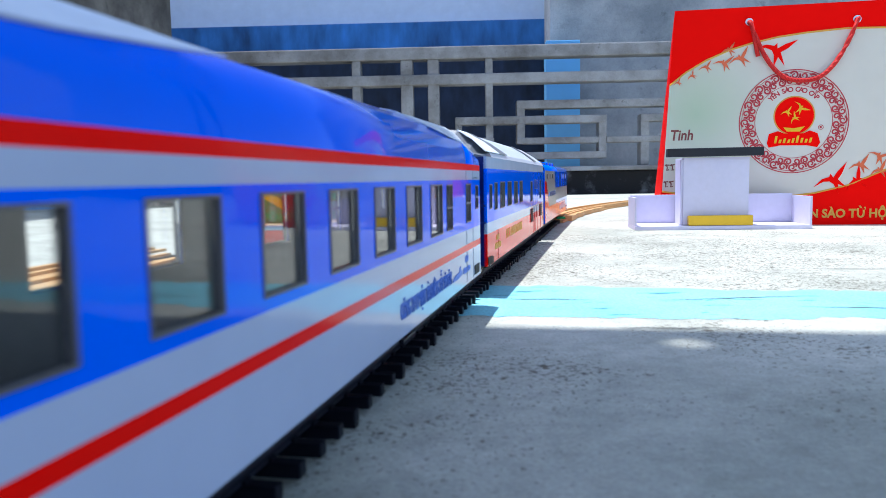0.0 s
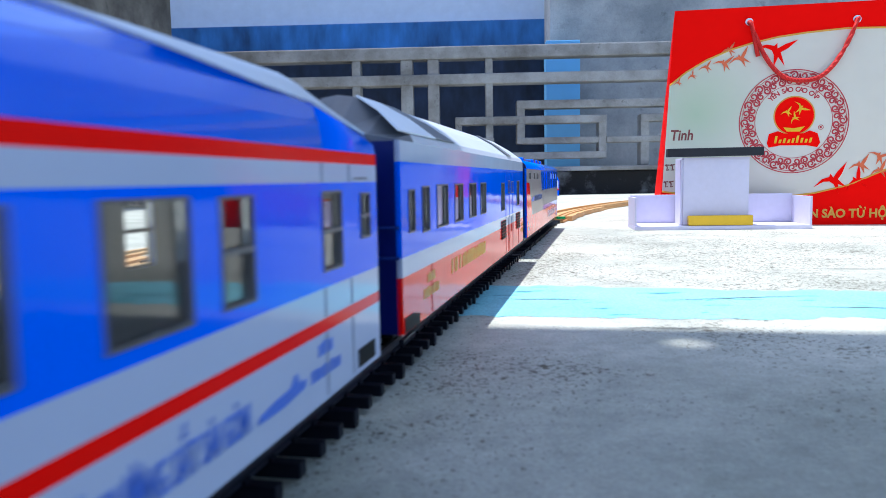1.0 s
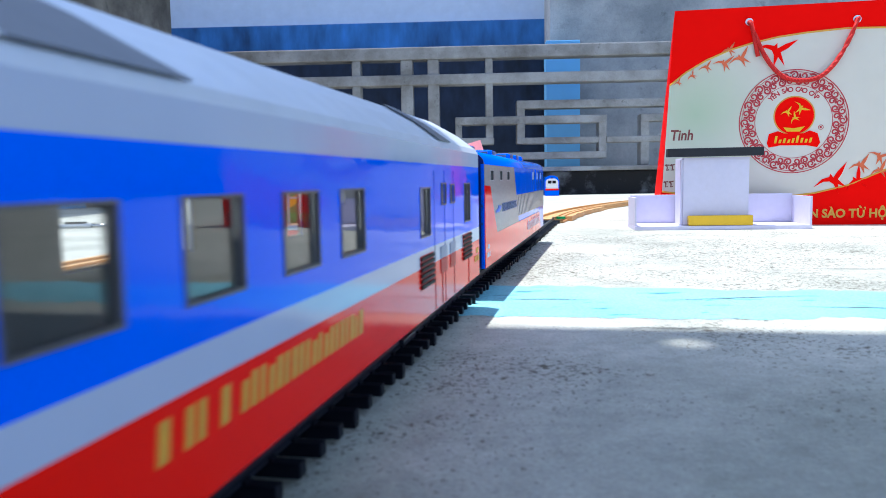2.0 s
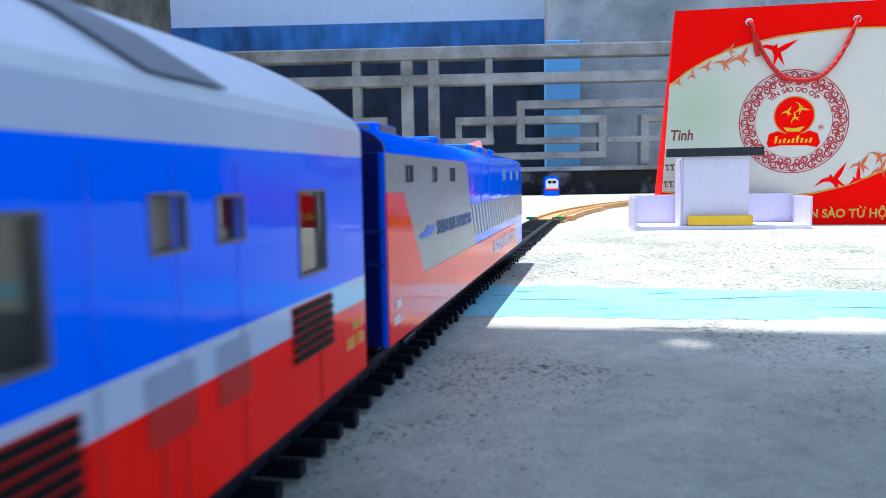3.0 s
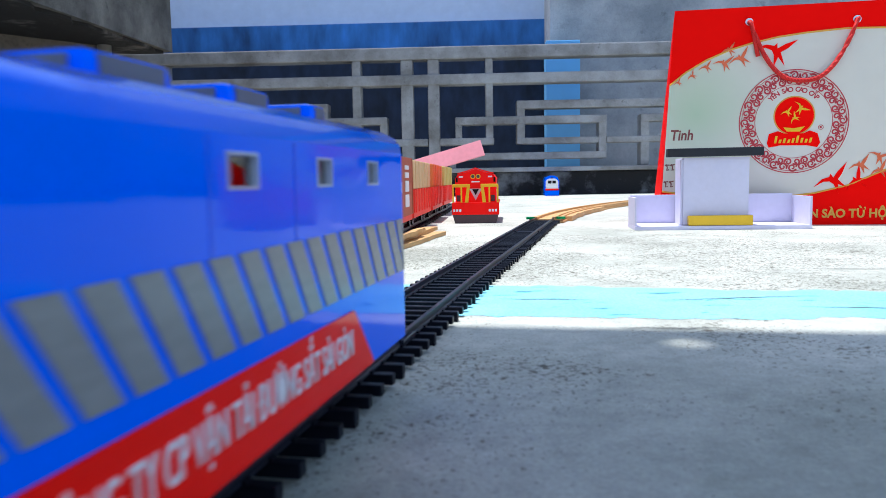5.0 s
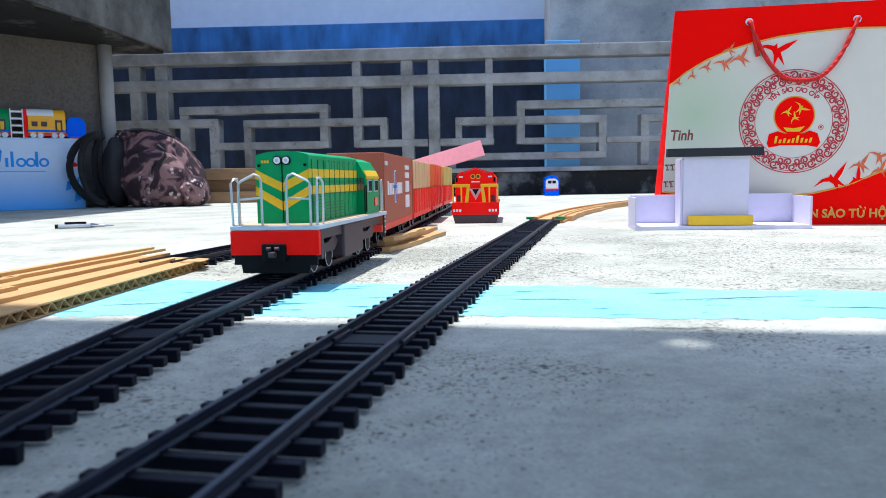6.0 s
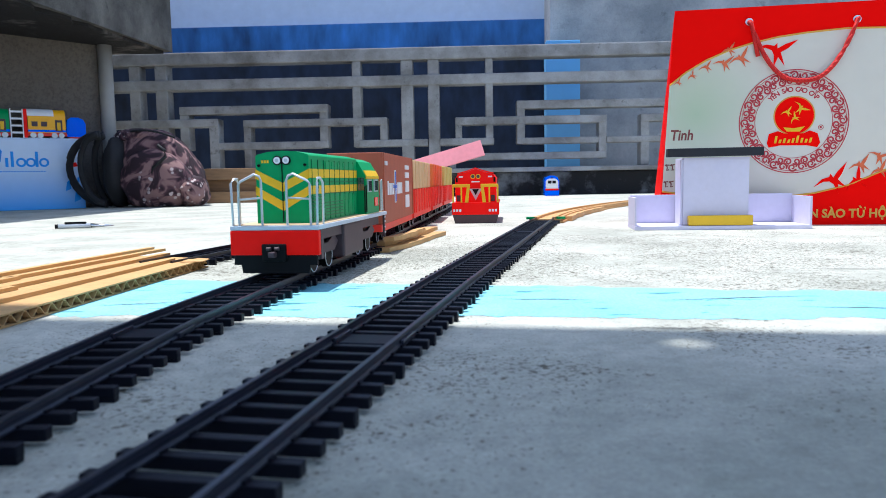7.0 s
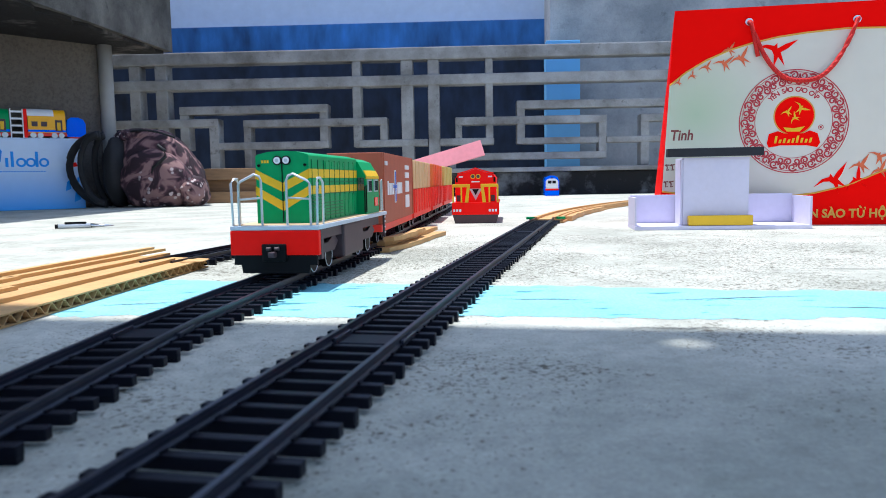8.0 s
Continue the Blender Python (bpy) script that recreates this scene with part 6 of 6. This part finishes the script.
M_TOYYELLOW = mat("toy_yellow_orange", (0.98, 0.46, 0.0), 0.45, 0, 0.06, 40, 0.02)
toy_engine("yellow-orange toy engine with a white roof on a carton", CART @ pose(-0.092, 0.022, 0.1359), M_TOYYELLOW, M_WHITEINK, 0.068, 0.034, 0.055)
toy_engine("green toy engine with white railings on a carton", CART @ pose(-0.182, 0.026, 0.1359), M_GREEN, M_YELLOW, 0.064, 0.034, 0.055)
bw = thing("toy_wagon", "rounded bright blue toy wagon on a carton", "toy wagon", "toy engines on the carton")
part("body", prism([(-0.016, 0.004), (0.018, 0.004), (0.018, 0.030), (0.014, 0.038), (0.006, 0.042), (-0.008, 0.042), (-0.014, 0.038), (-0.016, 0.030)], -0.02, 0.02), M_BLUE, bw)
part("frame", box(-0.012, 0.014, -0.019, 0.019, 0, 0.004), M_WAGONRED, bw)
bw.matrix_world = CART @ pose(-0.006, 0.042, 0.1359, 0, 0, 0)
rl = thing("toy_railing", "white and red toy railing frame standing on a carton", "toy railing")
for k in range(4):
    part("rail", box(-0.010, 0.010, -0.001, 0.001, 0.008 + k * 0.013, 0.0115 + k * 0.013), M_WHITEINK, rl)
for x in (-0.011, 0.009):
    part("post", box(x, x + 0.002, -0.0012, 0.0012, 0, 0.054), M_WHITEINK, rl)
part("red_panel", box(0.0115, 0.0170, -0.002, 0.006, 0, 0.054), M_BRIGHTRED, rl)
rl.matrix_world = CART @ pose(-0.108, 0.008, 0.1359)

# ---- backpack ----
M_PACK = mat("backpack_print", (0.15, 0.085, 0.085), 0.85, 0, 0.3, 40, 0.2, 12)
nt = M_PACK.node_tree
tcn = nt.nodes.new("ShaderNodeTexCoord")
vor = nt.nodes.new("ShaderNodeTexNoise")
vor.inputs["Scale"].default_value, vor.inputs["Detail"].default_value = 24.0, 3.0
vor.inputs["Distortion"].default_value = 1.6
dots = nt.nodes.new("ShaderNodeTexVoronoi")
dots.inputs["Scale"].default_value = 85.0
rmp = nt.nodes.new("ShaderNodeValToRGB")
rmp.color_ramp.elements[0].position, rmp.color_ramp.elements[0].color = 0.45, (0.022, 0.008, 0.012, 1)
rmp.color_ramp.elements[1].position, rmp.color_ramp.elements[1].color = 0.58, (0.235, 0.130, 0.120, 1)
mid_e = rmp.color_ramp.elements.new(0.51)
mid_e.color = (0.075, 0.030, 0.040, 1)
nt.links.new(tcn.outputs["Object"], vor.inputs["Vector"])
nt.links.new(tcn.outputs["Object"], dots.inputs["Vector"])
nt.links.new(vor.outputs["Fac"], rmp.inputs["Fac"])
dm = nt.nodes.new("ShaderNodeMapRange")
dm.inputs["From Min"].default_value, dm.inputs["From Max"].default_value = 0.26, 0.34
dm.inputs["To Min"].default_value, dm.inputs["To Max"].default_value = 1.0, 0.0
patch = nt.nodes.new("ShaderNodeTexNoise")
patch.inputs["Scale"].default_value = 13.0
pm = nt.nodes.new("ShaderNodeMapRange")
pm.inputs["From Min"].default_value, pm.inputs["From Max"].default_value = 0.52, 0.58
both = nt.nodes.new("ShaderNodeMath")
both.operation = "MULTIPLY"
fin = nt.nodes.new("ShaderNodeMix")
fin.data_type = "RGBA"
fin.inputs["B"].default_value = (0.46, 0.38, 0.36, 1)
nt.links.new(dots.outputs["Distance"], dm.inputs["Value"])
nt.links.new(tcn.outputs["Object"], patch.inputs["Vector"])
nt.links.new(patch.outputs["Fac"], pm.inputs["Value"])
nt.links.new(dm.outputs[0], both.inputs[0])
nt.links.new(pm.outputs[0], both.inputs[1])
nt.links.new(both.outputs[0], fin.inputs["Factor"])
nt.links.new(rmp.outputs["Color"], fin.inputs["A"])
nt.links.new(fin.outputs["Result"], nt.nodes["Principled BSDF"].inputs["Base Color"])
M_STRAP = mat("black_webbing", (0.010, 0.010, 0.011), 0.8, 0, 0.3, 200, 0.2)


def lump(cx, cy, cz, ax, ay, az, seed, p=2.6, rough=0.06, seg=40, flat=True, slump=0.0):
    """A soft stuffed form: rounded box with dents, flat where it lies on the floor."""
    bm = bmesh.new()
    bmesh.ops.create_uvsphere(bm, u_segments=seg, v_segments=seg // 2, radius=1.0)
    for v in bm.verts:
        d = v.co.normalized()
        k = (abs(d.x) ** p + abs(d.y) ** p + abs(d.z) ** p) ** (-1 / p)
        q = d * k
        nz = noise.fractal(Vector((q.x * 1.7 + seed, q.y * 1.7, q.z * 1.7)), 1.0, 2.0, 4)
        q = q * (1 + rough * nz)
        v.co = Vector((cx + q.x * ax, cy + q.y * ay, max(0.001, cz + q.z * az) if flat else cz + q.z * az))
        if slump and v.co.x > 0.02:
            v.co.z = max(0.001, v.co.z * (1 - slump * ((v.co.x - 0.02) / 0.11) ** 1.6))
    return bm


bp = thing("backpack", "maroon patterned backpack with black straps lying on the floor", "backpack")
part("main_compartment", lump(0.02, 0.03, 0.068, 0.105, 0.075, 0.080, 2.0, 2.4, 0.10, slump=0.5), M_PACK, bp, "maroon and pink patterned fabric", True)
part("front_pocket", lump(0.035, -0.035, 0.052, 0.085, 0.035, 0.056, 5.0, 2.4, 0.09, slump=0.4), M_PACK, bp, "patterned front pocket", True)
part("side_gusset", lump(-0.066, 0.0, 0.066, 0.030, 0.062, 0.066, 8.0, 2.2, 0.08), M_STRAP, bp, "black side panel", True)
part("base_fold", lump(0.108, -0.02, 0.028, 0.032, 0.05, 0.030, 9.0, 2.2, 0.16), M_PACK, bp, "", True)
part("top_flap", lump(-0.02, 0.025, 0.132, 0.060, 0.05, 0.016, 4.0, 2.2, 0.15, 32, False), M_PACK, bp, "", True)
for k, (a, r, y) in enumerate(((0.084, 0.0080, -0.045), (0.050, 0.0065, -0.064), (0.032, 0.007, -0.03))):
    pts = []
    for j in range(19):
        t = math.pi * (0.02 + 0.96 * j / 18)
        pts.append((-0.080 - a * math.sin(t) * 0.95, y + 0.012 * math.cos(t), 0.070 - 0.062 * math.cos(t)))
    part("shoulder_strap", tube(pts, r, 8), M_STRAP, bp, "padded black shoulder strap", True)
pts = [(-0.03 + 0.10 * j / 12, -0.020 - 0.012 * math.sin(math.pi * j / 12), 0.140 - 0.012 * (j / 12) + 0.006 * math.sin(math.pi * j / 12)) for j in range(13)]
part("zip", tube(pts, 0.0022, 6), M_STRAP, bp, "black zip", True)
pts = [(0.045 + 0.018 * math.sin(j), -0.071 + 0.001 * j, 0.112 - 0.010 * j) for j in range(6)]
part("zip_flap", tube(pts, 0.0035, 6), M_STRAP, bp, "", True)
for o in bp.children:
    o.data.transform(Matrix.Diagonal((0.84, 1.0, 1.06, 1.0)))
bp.matrix_world = pose(-0.586, 1.480, 0.0, 0, 0, 6)

# ---- timber boards behind the backpack ----
M_BOARD = mat("old_timber", (0.34, 0.20, 0.10), 0.75, 0, 0.3, 30, 0.2, 6, stretch=(0.15, 1, 1))
for x0, x1, y, z, a in ((-0.62, -0.405, 1.70, 0.0, 2), (-0.60, -0.410, 1.71, 0.0258, -2), (-0.64, -0.385, 1.70, 0.0516, 1)):
    b = part("timber_board", box(x0, x1, -0.045, 0.045, 0.0, 0.0255, 0.0012), M_BOARD)
    tagged(b, "old brown timber board in a low stack", "board", "stacked timber boards")
    b.matrix_world = pose(0, y, z, 0, 0, a * 0.4)


# ---- what moves ----
def car_pose(s):
    """Pose of a vehicle whose middle is s metres along the straight, measured from the camera's foot."""
    ca = math.cos(math.atan(0.21))
    ya, yb = (s - 0.085) * ca, (s + 0.085) * ca
    xa, xb = path_main(ya), path_main(yb)
    return pose((xa + xb) / 2, (ya + yb) / 2, 0.0, 0, 0, -math.degrees(math.atan2(xb - xa, yb - ya)))


def motions():
    # place of the leading coach's rear end along the track
    rear = [(0.0, 0.2585), (0.3, 0.2270), (0.5, 0.1968), (0.8, 0.1640), (1.0, 0.1388), (1.2, 0.1050), (1.4, 0.0790), (1.5, 0.0642), (1.7, 0.0385), (2.2, -0.0240), (2.8, -0.0990), (3.0, -0.1237), (3.2, -0.1498),
            (3.4, -0.1758), (3.5, -0.1875), (3.6, -0.1980), (3.8, -0.2140), (4.0, -0.2360), (4.2, -0.2660), (4.5, -0.2998), (4.7, -0.3207), (5.2, -0.3780), (5.8, -0.4472), (6.5, -0.526), (7.2, -0.606), (8.0, -0.696)]
    for car, off in ((COACH_A, -0.2365 / 2), (COACH_B, 0.0178 + 0.2365 / 2), (POWER_CAR, 0.0178 + 0.2365 + 0.0146 + 0.2425 / 2)):
        walk(car, [(t, car_pose(s + off)) for t, s in rear])


motions()
